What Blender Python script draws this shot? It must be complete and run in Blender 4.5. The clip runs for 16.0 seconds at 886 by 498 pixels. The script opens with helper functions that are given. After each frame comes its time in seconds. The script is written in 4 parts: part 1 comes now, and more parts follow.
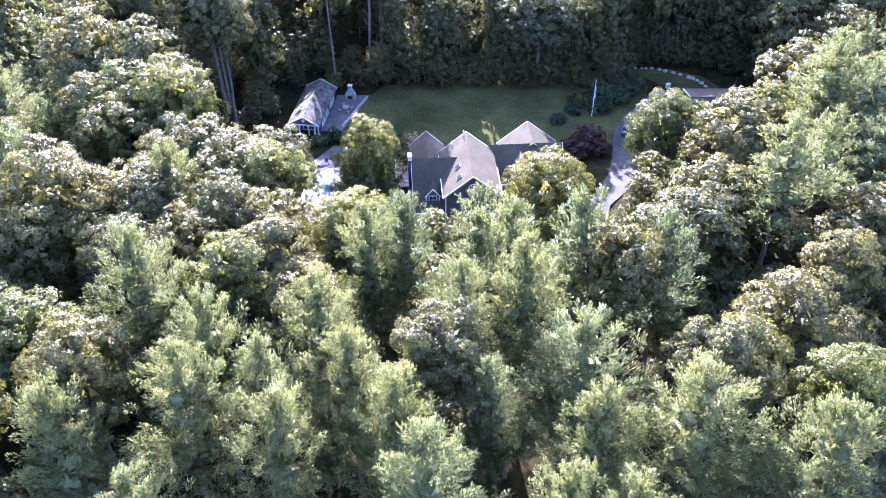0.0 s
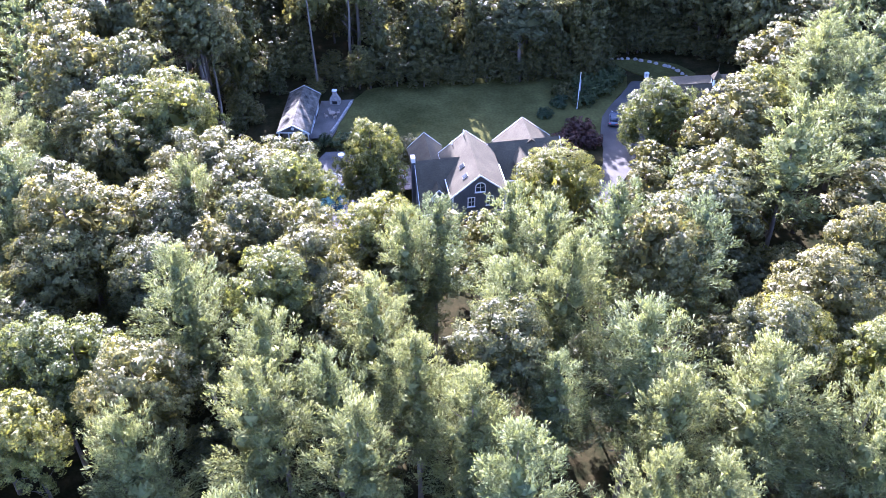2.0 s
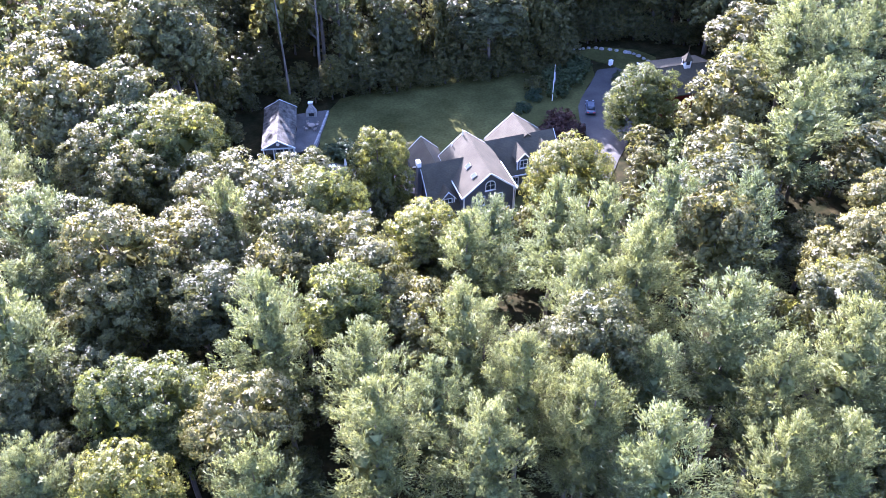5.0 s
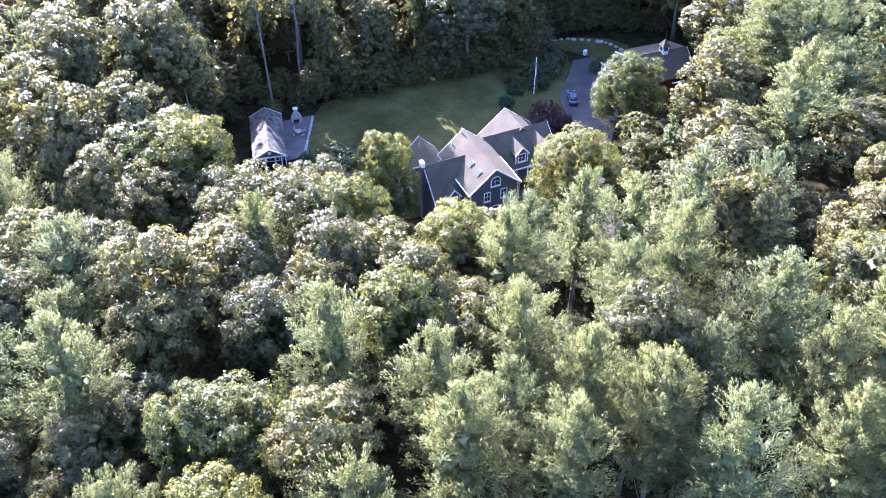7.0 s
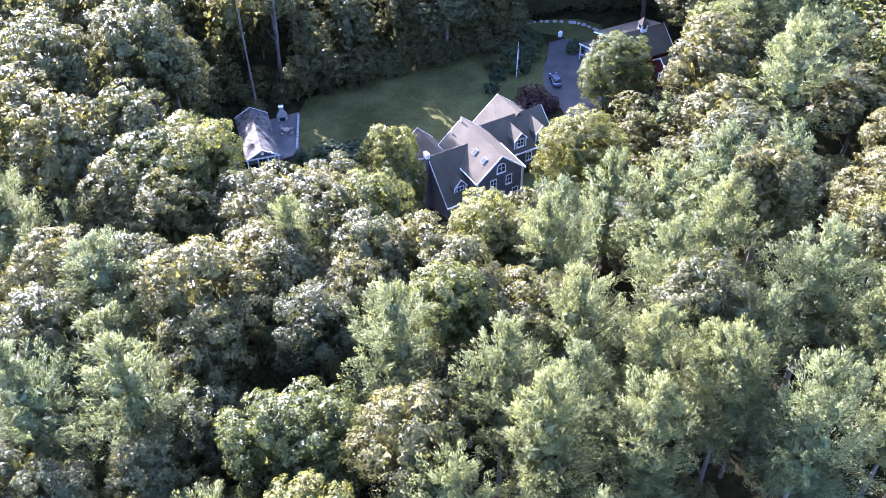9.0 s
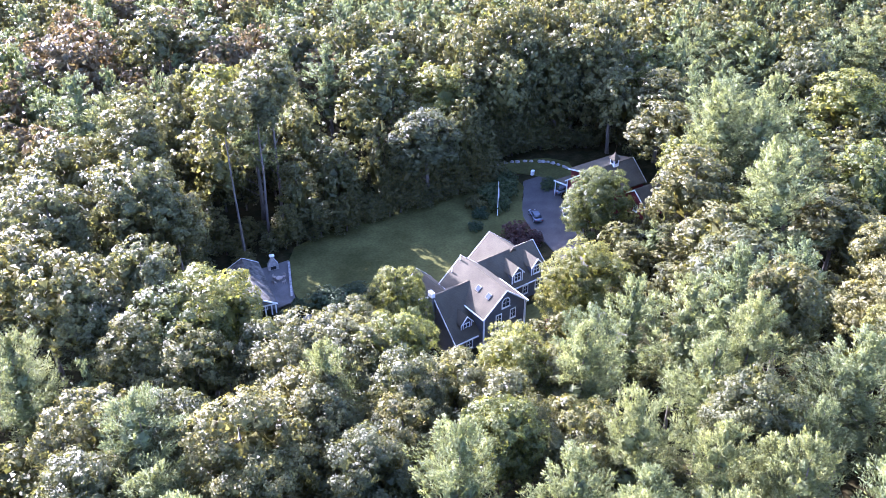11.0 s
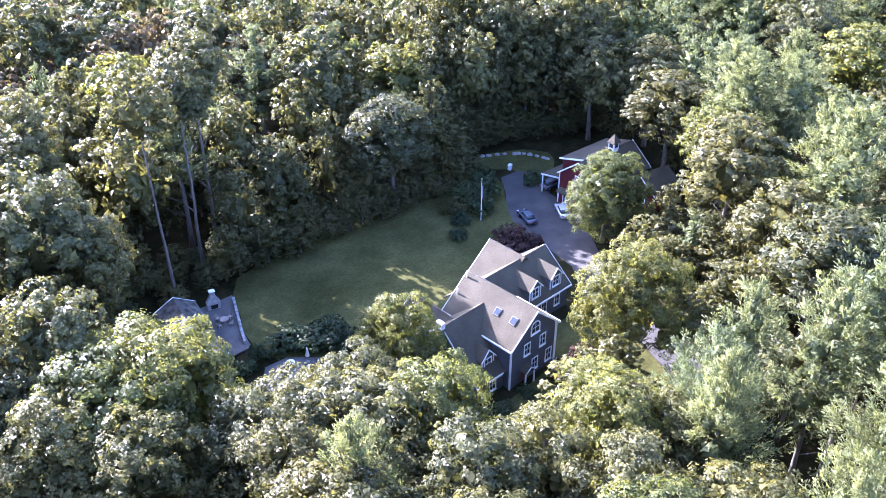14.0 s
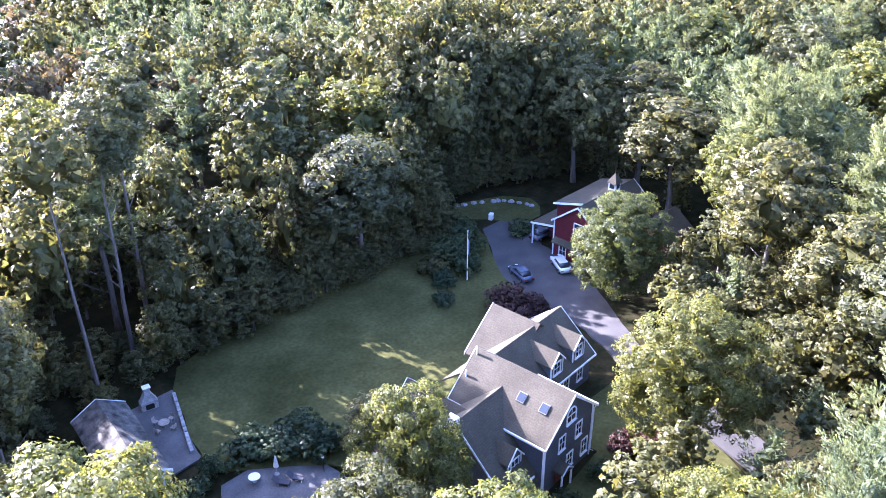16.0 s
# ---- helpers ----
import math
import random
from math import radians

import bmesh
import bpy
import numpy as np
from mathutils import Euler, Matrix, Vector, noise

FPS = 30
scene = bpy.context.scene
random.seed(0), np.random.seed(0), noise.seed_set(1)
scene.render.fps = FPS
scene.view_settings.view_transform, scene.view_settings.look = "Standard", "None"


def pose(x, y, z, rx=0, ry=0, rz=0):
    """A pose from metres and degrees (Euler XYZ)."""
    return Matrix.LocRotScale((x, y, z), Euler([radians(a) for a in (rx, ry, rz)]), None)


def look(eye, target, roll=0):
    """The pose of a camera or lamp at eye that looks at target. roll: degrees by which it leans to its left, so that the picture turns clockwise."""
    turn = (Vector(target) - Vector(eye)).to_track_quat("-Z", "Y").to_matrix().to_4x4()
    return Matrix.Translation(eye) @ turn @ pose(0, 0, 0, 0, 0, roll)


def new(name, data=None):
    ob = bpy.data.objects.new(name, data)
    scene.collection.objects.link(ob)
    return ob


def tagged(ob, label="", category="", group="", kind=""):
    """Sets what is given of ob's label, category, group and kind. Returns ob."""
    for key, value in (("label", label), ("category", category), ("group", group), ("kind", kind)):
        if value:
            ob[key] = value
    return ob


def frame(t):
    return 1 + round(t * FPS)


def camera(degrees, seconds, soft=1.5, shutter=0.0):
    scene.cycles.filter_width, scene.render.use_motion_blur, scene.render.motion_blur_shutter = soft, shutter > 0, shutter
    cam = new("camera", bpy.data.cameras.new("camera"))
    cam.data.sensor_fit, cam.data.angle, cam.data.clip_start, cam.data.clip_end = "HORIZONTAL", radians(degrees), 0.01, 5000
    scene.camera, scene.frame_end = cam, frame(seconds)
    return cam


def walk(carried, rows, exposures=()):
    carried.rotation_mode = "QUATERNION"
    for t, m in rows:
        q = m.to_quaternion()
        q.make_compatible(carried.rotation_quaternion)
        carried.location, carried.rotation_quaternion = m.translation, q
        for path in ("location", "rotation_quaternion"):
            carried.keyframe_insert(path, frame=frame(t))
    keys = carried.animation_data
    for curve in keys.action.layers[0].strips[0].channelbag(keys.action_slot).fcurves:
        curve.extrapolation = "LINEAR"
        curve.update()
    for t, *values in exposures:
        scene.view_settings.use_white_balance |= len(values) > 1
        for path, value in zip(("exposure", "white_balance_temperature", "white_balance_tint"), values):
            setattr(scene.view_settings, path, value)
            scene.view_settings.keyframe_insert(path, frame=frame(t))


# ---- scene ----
cam = camera(52.0, 16.0, soft=0.7)
# seconds, place, pitch, yaw
ROWS = [
    (0.0, -0.00, 0.00, 93.86, -41.31, 0.00),
    (0.5, -2.97, 0.13, 94.00, -41.37, -1.41),
    (1.0, -5.81, 0.27, 94.17, -41.42, -2.73),
    (1.5, -8.80, 0.41, 94.27, -41.43, -4.09),
    (2.0, -11.87, 0.63, 94.31, -41.44, -5.50),
    (2.5, -14.94, 0.99, 94.37, -41.46, -6.91),
    (3.0, -18.04, 1.42, 94.36, -41.45, -8.36),
    (3.5, -21.17, 1.94, 94.25, -41.42, -9.83),
    (4.0, -24.27, 2.55, 94.09, -41.34, -11.31),
    (6.5, -39.55, 6.73, 94.91, -41.61, -18.68),
    (7.0, -42.51, 7.80, 95.10, -41.67, -20.17),
    (7.5, -45.46, 9.05, 95.26, -41.86, -21.67),
    (8.0, -48.32, 10.38, 95.38, -43.40, -23.11),
    (8.5, -51.10, 11.90, 95.46, -43.74, -24.58),
    (9.0, -53.85, 13.33, 95.46, -42.55, -26.02),
    (9.5, -56.65, 14.56, 95.48, -38.84, -27.42),
    (9.7, -57.78, 15.07, 95.48, -37.74, -27.99),
    (11.8, -69.58, 21.01, 95.19, -32.71, -34.02),
    (12.0, -70.54, 21.89, 95.03, -32.69, -34.60),
    (12.2, -71.45, 22.86, 94.83, -32.67, -35.19),
    (12.3, -71.74, 23.53, 94.57, -32.67, -35.48),
    (12.4, -71.70, 24.59, 93.99, -32.68, -35.76),
    (12.5, -71.04, 26.34, 92.82, -32.70, -36.04),
    (12.6, -69.49, 29.09, 90.80, -32.71, -36.23),
    (12.7, -67.82, 31.98, 88.68, -32.70, -36.35),
    (12.8, -66.16, 34.86, 86.55, -32.69, -36.48),
    (12.9, -64.50, 37.75, 84.43, -32.68, -36.61),
    (13.0, -62.84, 40.63, 82.30, -32.67, -36.74),
    (13.1, -61.38, 43.27, 80.38, -32.69, -37.05),
    (13.2, -60.44, 45.33, 78.95, -32.70, -37.37),
    (13.3, -59.99, 46.83, 78.00, -32.69, -37.70),
    (13.4, -59.88, 47.95, 77.37, -32.68, -38.04),
    (13.5, -60.00, 48.82, 76.96, -32.66, -38.38),
    (13.6, -60.18, 49.40, 76.75, -32.66, -38.69),
    (14.0, -61.79, 50.71, 76.78, -32.65, -39.90),
    (14.5, -63.36, 52.82, 77.01, -31.21, -41.42),
    (15.0, -65.19, 54.48, 77.21, -29.66, -42.91),
    (15.2, -65.96, 55.55, 77.07, -29.64, -43.65),
    (15.3, -65.94, 56.41, 76.70, -29.65, -44.01),
    (15.4, -65.25, 57.81, 75.83, -29.70, -44.33),
    (15.5, -63.74, 59.86, 74.36, -29.59, -44.48),
    (15.6, -61.76, 62.29, 72.52, -29.50, -44.62),
    (15.7, -59.72, 64.78, 70.63, -29.41, -44.76),
    (15.8, -57.68, 67.27, 68.74, -29.32, -44.90),
    (15.9, -55.63, 69.76, 66.85, -29.23, -45.07),
    (16.0, -53.59, 72.24, 64.96, -29.14, -45.27),
]
EXPOSURES = [(0.0, 3.60, 5080, 39), (16.0, 3.60, 5080, 39)]
walk(cam, [(t, pose(x, y, z, 90 + pitch, 0, yaw)) for t, x, y, z, pitch, yaw in ROWS], EXPOSURES)

# ---- light: low sun ahead of the first view, clear sky ----
SUN_WAY = Vector((-0.125, 1.0, 0.455)).normalized()
SUN_EL = math.asin(SUN_WAY.z)
sun_data = bpy.data.lights.new("sun", "SUN")
sun_data.energy, sun_data.angle, sun_data.color = 5.0, radians(0.6), (1.0, 0.92, 0.77)
sun = new("sun", sun_data)
sun.matrix_world = look(SUN_WAY * 400, (0, 0, 0))
world = bpy.data.worlds.new("sky")
scene.world = world
world.use_nodes = True
wn = world.node_tree
sky = wn.nodes.new("ShaderNodeTexSky")
sky.sky_type, sky.sun_disc = "NISHITA", False
sky.sun_elevation, sky.sun_rotation = SUN_EL, math.atan2(SUN_WAY.x, SUN_WAY.y)
sky.air_density, sky.dust_density = 1.0, 1.5
wn.links.new(sky.outputs[0], wn.nodes["Background"].inputs[0])
wn.nodes["Background"].inputs[1].default_value = 0.13


# ---- materials ----
def nodes_of(name):
    m = bpy.data.materials.new(name)
    m.use_nodes = True
    t = m.node_tree
    return m, t, t.nodes["Principled BSDF"], t.nodes["Material Output"]


def ramp(t, fac, stops):
    r = t.nodes.new("ShaderNodeValToRGB")
    e = r.color_ramp.elements
    while len(e) < len(stops):
        e.new(0.5)
    for k, (p, c) in zip(e, stops):
        k.position, k.color = p, (*c, 1)
    t.links.new(fac, r.inputs[0])
    return r.outputs[0]


def noise_of(t, scale, detail=4.0, where="Object", stretch=None):
    n = t.nodes.new("ShaderNodeTexNoise")
    n.inputs["Scale"].default_value, n.inputs["Detail"].default_value = scale, detail
    c = t.nodes.new("ShaderNodeTexCoord")
    if stretch:
        mp = t.nodes.new("ShaderNodeMapping")
        mp.inputs["Scale"].default_value = stretch
        t.links.new(c.outputs[where], mp.inputs[0])
        t.links.new(mp.outputs[0], n.inputs["Vector"])
    else:
        t.links.new(c.outputs[where], n.inputs["Vector"])
    return n.outputs["Fac"]


def mixed(t, fac, a, b, mode="MIX"):
    x = t.nodes.new("ShaderNodeMix")
    x.data_type, x.blend_type = "RGBA", mode
    for sock, v in ((x.inputs[0], fac), (x.inputs[6], a), (x.inputs[7], b)):
        if isinstance(v, (int, float)):
            sock.default_value = v
        elif isinstance(v, tuple):
            sock.default_value = (*v, 1)
        else:
            t.links.new(v, sock)
    return x.outputs[2]


def bump_on(t, bsdf, height, strength=0.4, distance=0.05):
    b = t.nodes.new("ShaderNodeBump")
    b.inputs["Strength"].default_value, b.inputs["Distance"].default_value = strength, distance
    t.links.new(height, b.inputs["Height"])
    t.links.new(b.outputs[0], bsdf.inputs["Normal"])


def rough_mat(name, dark, light, scale, rough=0.8, fine=20.0, bump=0.3, where="Object", stretch=None, metal=0.0, shine=0.25):
    """A plain surface in two shades with coarse stains and fine grain."""
    m, t, b, _ = nodes_of(name)
    n1, n2 = noise_of(t, scale, 5, where, stretch), noise_of(t, fine, 3, where, stretch)
    c1 = ramp(t, n1, [(0.3, dark), (0.7, light)])
    c2 = ramp(t, n2, [(0.25, (0.7, 0.7, 0.7)), (0.75, (1.15, 1.15, 1.15))])
    t.links.new(mixed(t, 1.0, c1, c2, "MULTIPLY"), b.inputs["Base Color"])
    b.inputs["Roughness"].default_value, b.inputs["Metallic"].default_value = rough, metal
    b.inputs["Specular IOR Level"].default_value = shine
    bump_on(t, b, n2, bump)
    return m


def leaf_mat(name, shades, through_colour, gloss=0.5, share=0.35, shine=0.1):
    """Leaves: a shade of its own for each leaf and each tree, some light let through."""
    m, t, b, out = nodes_of(name)
    geo, info = t.nodes.new("ShaderNodeNewGeometry"), t.nodes.new("ShaderNodeObjectInfo")
    c = ramp(t, geo.outputs["Random Per Island"], [(i / (len(shades) - 1), s) for i, s in enumerate(shades)])
    tint = ramp(t, info.outputs["Random"], [(0.0, (0.76, 0.80, 0.82)), (0.35, (0.98, 0.98, 0.92)), (0.7, (1.14, 1.05, 0.86)), (1.0, (1.14, 1.09, 0.92))])
    n = noise_of(t, 0.85, 2)
    patch = ramp(t, n, [(0.32, (0.66, 0.70, 0.72)), (0.68, (1.30, 1.24, 1.12))])
    c = mixed(t, 1.0, mixed(t, 1.0, c, tint, "MULTIPLY"), patch, "MULTIPLY")
    t.links.new(c, b.inputs["Base Color"])
    b.inputs["Roughness"].default_value = gloss
    b.inputs["Specular IOR Level"].default_value = shine
    tr = t.nodes.new("ShaderNodeBsdfTranslucent")
    t.links.new(mixed(t, 1.0, c, through_colour, "MULTIPLY"), tr.inputs[0])
    mx = t.nodes.new("ShaderNodeMixShader")
    mx.inputs[0].default_value = share
    t.links.new(b.outputs[0], mx.inputs[1])
    t.links.new(tr.outputs[0], mx.inputs[2])
    t.links.new(mx.outputs[0], out.inputs[0])
    return m


def striped_mat(name, dark, light, rows, rough=0.75, axis="Z", depth=0.02, patch=0.45):
    """Courses of shingle or clapboard, rows to the metre, with stained patches (on the pool house painted sun dapple
    too).
    """
    m, t, b, _ = nodes_of(name)
    w = t.nodes.new("ShaderNodeTexWave")
    w.wave_type, w.bands_direction, w.wave_profile = "BANDS", axis, "SAW"
    w.inputs["Scale"].default_value = rows * 0.314
    w.inputs["Distortion"].default_value = 0.15
    c = t.nodes.new("ShaderNodeTexCoord")
    t.links.new(c.outputs["Object"], w.inputs["Vector"])
    n1, n2 = noise_of(t, patch, 5), noise_of(t, 6.0, 3)
    c1 = ramp(t, n1, [(0.3, dark), (0.72, light)])
    c2 = ramp(t, n2, [(0.3, (0.75, 0.75, 0.77)), (0.75, (1.15, 1.13, 1.1))])
    c3 = ramp(t, w.outputs["Fac"], [(0.0, (0.72, 0.72, 0.72)), (0.2, (1.0, 1.0, 1.0)), (1.0, (1.0, 1.0, 1.0))])
    col = mixed(t, 1.0, mixed(t, 1.0, c1, c2, "MULTIPLY"), c3, "MULTIPLY")
    t.links.new(col, b.inputs["Base Color"])
    b.inputs["Roughness"].default_value = rough
    b.inputs["Specular IOR Level"].default_value = 0.08
    bump_on(t, b, w.outputs["Fac"], 0.5, depth)
    return m


PINE = leaf_mat("pine_needles", [(0.088, 0.110, 0.058), (0.106, 0.130, 0.068), (0.126, 0.152, 0.080), (0.148, 0.172, 0.096)], (1.28, 1.24, 0.74), 0.55, 0.40, 0.10)
OAK = leaf_mat("oak_leaves", [(0.062, 0.069, 0.029), (0.080, 0.086, 0.037), (0.102, 0.106, 0.047), (0.128, 0.128, 0.063)], (1.3, 1.22, 0.64), 0.44, 0.42, 0.18)
MAPLE = leaf_mat("maple_leaves", [(0.070, 0.084, 0.029), (0.096, 0.112, 0.039), (0.128, 0.142, 0.052), (0.165, 0.174, 0.074)], (1.4, 1.32, 0.56), 0.44, 0.50, 0.18)
RUST = leaf_mat("rusty_leaves", [(0.08, 0.066, 0.04), (0.12, 0.096, 0.054), (0.14, 0.115, 0.068), (0.125, 0.12, 0.066)], (1.15, 1.0, 0.65), 0.5, 0.42, 0.12)
PLUM = leaf_mat("plum_leaves", [(0.05, 0.028, 0.028), (0.08, 0.045, 0.04), (0.12, 0.075, 0.06)], (1.1, 0.6, 0.5), 0.5, 0.3)
SHRUB = leaf_mat("shrub_leaves", [(0.04, 0.06, 0.035), (0.06, 0.085, 0.045), (0.085, 0.115, 0.06)], (1.0, 1.0, 0.5), 0.5, 0.3)
BARK = rough_mat("bark", (0.06, 0.05, 0.04), (0.17, 0.145, 0.12), 1.5, 0.9, 14.0, 0.6, stretch=(3, 3, 0.5))
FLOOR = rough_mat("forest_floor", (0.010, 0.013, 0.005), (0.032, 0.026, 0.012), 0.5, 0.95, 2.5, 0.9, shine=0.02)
LAWN = rough_mat("lawn_grass", (0.040, 0.041, 0.014), (0.084, 0.084, 0.029), 0.16, 0.95, 2.2, 0.7, shine=0.0)
ASPHALT = rough_mat("old_asphalt", (0.048, 0.046, 0.042), (0.080, 0.076, 0.069), 0.25, 0.9, 12.0, 0.2, shine=0.1)
PAVER = rough_mat("patio_stone", (0.062, 0.058, 0.052), (0.115, 0.108, 0.096), 0.4, 0.8, 5.0, 0.3)
SHINGLE = striped_mat("grey_shingle", (0.061, 0.054, 0.036), (0.086, 0.076, 0.051), 6.0)
# pool house roof: the noise patches are wear plus sun dapple painted in
WORN_DAPPLED_SHINGLE = striped_mat("weathered_dappled_shingle", (0.022, 0.022, 0.018), (0.15, 0.142, 0.12), 6.0, patch=0.9)
SIDING = striped_mat("grey_clapboard", (0.085, 0.09, 0.095), (0.115, 0.12, 0.125), 7.0, 0.7)
RED = striped_mat("red_barn_boards", (0.085, 0.018, 0.020), (0.125, 0.028, 0.030), 5.0, 0.7, "X")
WHITE = rough_mat("white_paint", (0.62, 0.62, 0.60), (0.8, 0.8, 0.78), 0.8, 0.5, 14.0, 0.05)
STONE = rough_mat("field_stone", (0.17, 0.16, 0.15), (0.36, 0.34, 0.31), 2.2, 0.85, 8.0, 0.6)
WOOD = rough_mat("weathered_wood", (0.20, 0.16, 0.12), (0.34, 0.29, 0.24), 1.2, 0.8, 9.0, 0.2)


def glass_mat(name, tint):
    m, t, b, _ = nodes_of(name)
    n = noise_of(t, 0.9, 2)
    t.links.new(ramp(t, n, [(0.3, tint), (0.7, tuple(v * 1.6 for v in tint))]), b.inputs["Base Color"])
    b.inputs["Roughness"].default_value, b.inputs["IOR"].default_value = 0.05, 1.5
    return m


GLASS = glass_mat("window_glass", (0.025, 0.03, 0.035))
WATER = glass_mat("pool_water", (0.007, 0.022, 0.027))


def plain_mat(name, colour, rough=0.5, metal=0.0):
    return rough_mat(name, tuple(v * 0.9 for v in colour), colour, 1.0, rough, 15.0, 0.03, metal=metal)


# ---- mesh helpers ----
def part(name, bm, material, parent=None, label="", smooth=False):
    me = bpy.data.meshes.new(name)
    bmesh.ops.recalc_face_normals(bm, faces=bm.faces[:])
    bm.to_mesh(me)
    bm.free()
    me.materials.append(material)
    if smooth:
        me.shade_smooth()
    ob = new(name, me)
    ob.parent = parent
    if label:
        tagged(ob, label)
    return ob


def thing(name, m, label, category, group="", kind=""):
    e = new(name)
    e.matrix_world = m
    return tagged(e, label, category, group, kind)


def box(bm, x0, x1, y0, y1, z0, z1, bevel=0.0):
    v = [bm.verts.new(p) for p in ((x0, y0, z0), (x1, y0, z0), (x1, y1, z0), (x0, y1, z0), (x0, y0, z1), (x1, y0, z1), (x1, y1, z1), (x0, y1, z1))]
    fs = [bm.faces.new([v[i] for i in f]) for f in ((3, 2, 1, 0), (4, 5, 6, 7), (0, 1, 5, 4), (1, 2, 6, 5), (2, 3, 7, 6), (3, 0, 4, 7))]
    if bevel:
        bmesh.ops.bevel(bm, geom=list({e for f in fs for e in f.edges}), offset=bevel, segments=1, affect="EDGES")
    return bm


def boxed(x0, x1, y0, y1, z0, z1, bevel=0.0):
    return box(bmesh.new(), x0, x1, y0, y1, z0, z1, bevel)


def prism(bm, profile, a, b, to):
    """A profile of (p, q) pushed from a to b; to(p, s, q) gives the place."""
    lo, hi = [bm.verts.new(to(p, a, q)) for p, q in profile], [bm.verts.new(to(p, b, q)) for p, q in profile]
    n = len(profile)
    for i in range(n):
        bm.faces.new((lo[i], lo[(i + 1) % n], hi[(i + 1) % n], hi[i]))
    bm.faces.new(lo[::-1])
    bm.faces.new(hi)
    return bm


def along_y(p, s, q):
    return (p, s, q)


def along_x(p, s, q):
    return (s, p, q)


def tube(bm, pts, radii, sides=7):
    rings = []
    for i, (p, r) in enumerate(zip(pts, radii)):
        d = (Vector(pts[min(i + 1, len(pts) - 1)]) - Vector(pts[max(i - 1, 0)])).normalized()
        u = d.orthogonal().normalized()
        w = d.cross(u)
        rings.append([bm.verts.new(Vector(p) + u * (r * math.cos(k * math.tau / sides)) + w * (r * math.sin(k * math.tau / sides))) for k in range(sides)])
    for a, b in zip(rings, rings[1:]):
        for k in range(sides):
            bm.faces.new((a[k], a[(k + 1) % sides], b[(k + 1) % sides], b[k]))
    bm.faces.new(rings[0][::-1])
    bm.faces.new(rings[-1])
    return bm


def leaf_mesh(name, made, material):
    """A mesh of loose triangles, three places each: leaves turned outwards and shaded by their clump's roundness, with
    the crown's hidden sun-blocking lumps.
    """
    verts, rounds = made
    t = verts.reshape(-1, 3, 3)
    face = np.cross(t[:, 1] - t[:, 0], t[:, 2] - t[:, 0])
    turned = (face * rounds.reshape(-1, 3, 3)[:, 0]).sum(1) < 0
    t[turned] = t[turned][:, ::-1]
    n = len(verts)
    me = bpy.data.meshes.new(name)
    me.vertices.add(n)
    me.vertices.foreach_set("co", np.ascontiguousarray(t, dtype=np.float32).ravel())
    me.loops.add(n)
    me.loops.foreach_set("vertex_index", np.arange(n, dtype=np.int32))
    me.polygons.add(n // 3)
    me.polygons.foreach_set("loop_start", np.arange(0, n, 3, dtype=np.int32))
    me.materials.append(material)
    me.update(calc_edges=True)
    me.shade_smooth()
    me.normals_split_custom_set_from_vertices(rounds)
    return me


def unit(v):
    return v / np.maximum(np.linalg.norm(v, axis=1, keepdims=True), 1e-6)


def ball_tris(parts):
    bm = bmesh.new()
    bmesh.ops.create_icosphere(bm, subdivisions=parts, radius=1.0)
    out = np.array([[v.co for v in f.verts] for f in bm.faces])
    bm.free()
    return out


BALLS = [ball_tris(k) for k in (1, 2, 3)]


def lumps(centres, sizes, fine):
    """Hidden opaque lumps added at centres to block sun through a crown: places and roundness."""
    rng = np.random.default_rng(len(centres))
    places, outs = [], []
    for c, r in zip(centres, sizes):
        tris = BALLS[(1 if r[0] < 1.5 else 2) if fine else (0 if r[0] < 1.2 else 1)]
        mid, n = tris.mean(1, keepdims=True), len(tris)
        t = (mid + (tris - mid) * rng.uniform(1.0, 1.5, (n, 1, 1)) + rng.normal(size=(n, 3, 3)) * 0.13) * rng.uniform(0.72, 1.12, (n, 1, 1))
        places.append(c + t.reshape(-1, 3) * r)
        outs.append(np.repeat(unit(mid[:, 0] + rng.normal(size=(n, 3)) * 0.35), 3, axis=0))
    return np.concatenate(places), np.concatenate(outs)


def crown_of(verts, rounds, core):
    """Leaves (one roundness a leaf) and the hidden sun-blocking lumps, as one set."""
    places, outs = core
    return np.concatenate([verts, places]), np.concatenate([np.repeat(unit(rounds), 3, axis=0), outs])


# ---- ground ----
def smooth_step(t):
    t = min(max(t, 0.0), 1.0)
    return t * t * (3 - 2 * t)


def ground_z(x, y):
    h = -3 * smooth_step((y - 112) / 30) + 5 * smooth_step((105 - y) / 55) + 3 * smooth_step((-30 - x) / 30) * smooth_step((150 - y) / 30)
    k = smooth_step((20 - math.hypot(x + 18, y - 127)) / 7)
    return h * (1 - k) - 2 * k


def ground():
    inner = [-140 + 3 * i for i in range(130)]
    xs = [-3500, -1500, -700, -350, -220] + inner + [280, 380, 600, 1200, 3500]
    ys = [-3500, -1200, -500, -200, -80] + [-40 + 3 * i for i in range(140)] + [400, 480, 700, 1500, 3500]
    bm = bmesh.new()
    g = [[bm.verts.new((x, y, ground_z(x, y) + (0.25 * noise.noise((x * 0.11, y * 0.11, 0)) if abs(x) < 300 else 0) - 0.12)) for x in xs] for y in ys]
    for j in range(len(ys) - 1):
        for i in range(len(xs) - 1):
            bm.faces.new((g[j][i], g[j][i + 1], g[j + 1][i + 1], g[j + 1][i]))
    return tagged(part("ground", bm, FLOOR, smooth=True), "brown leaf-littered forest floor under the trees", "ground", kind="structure")


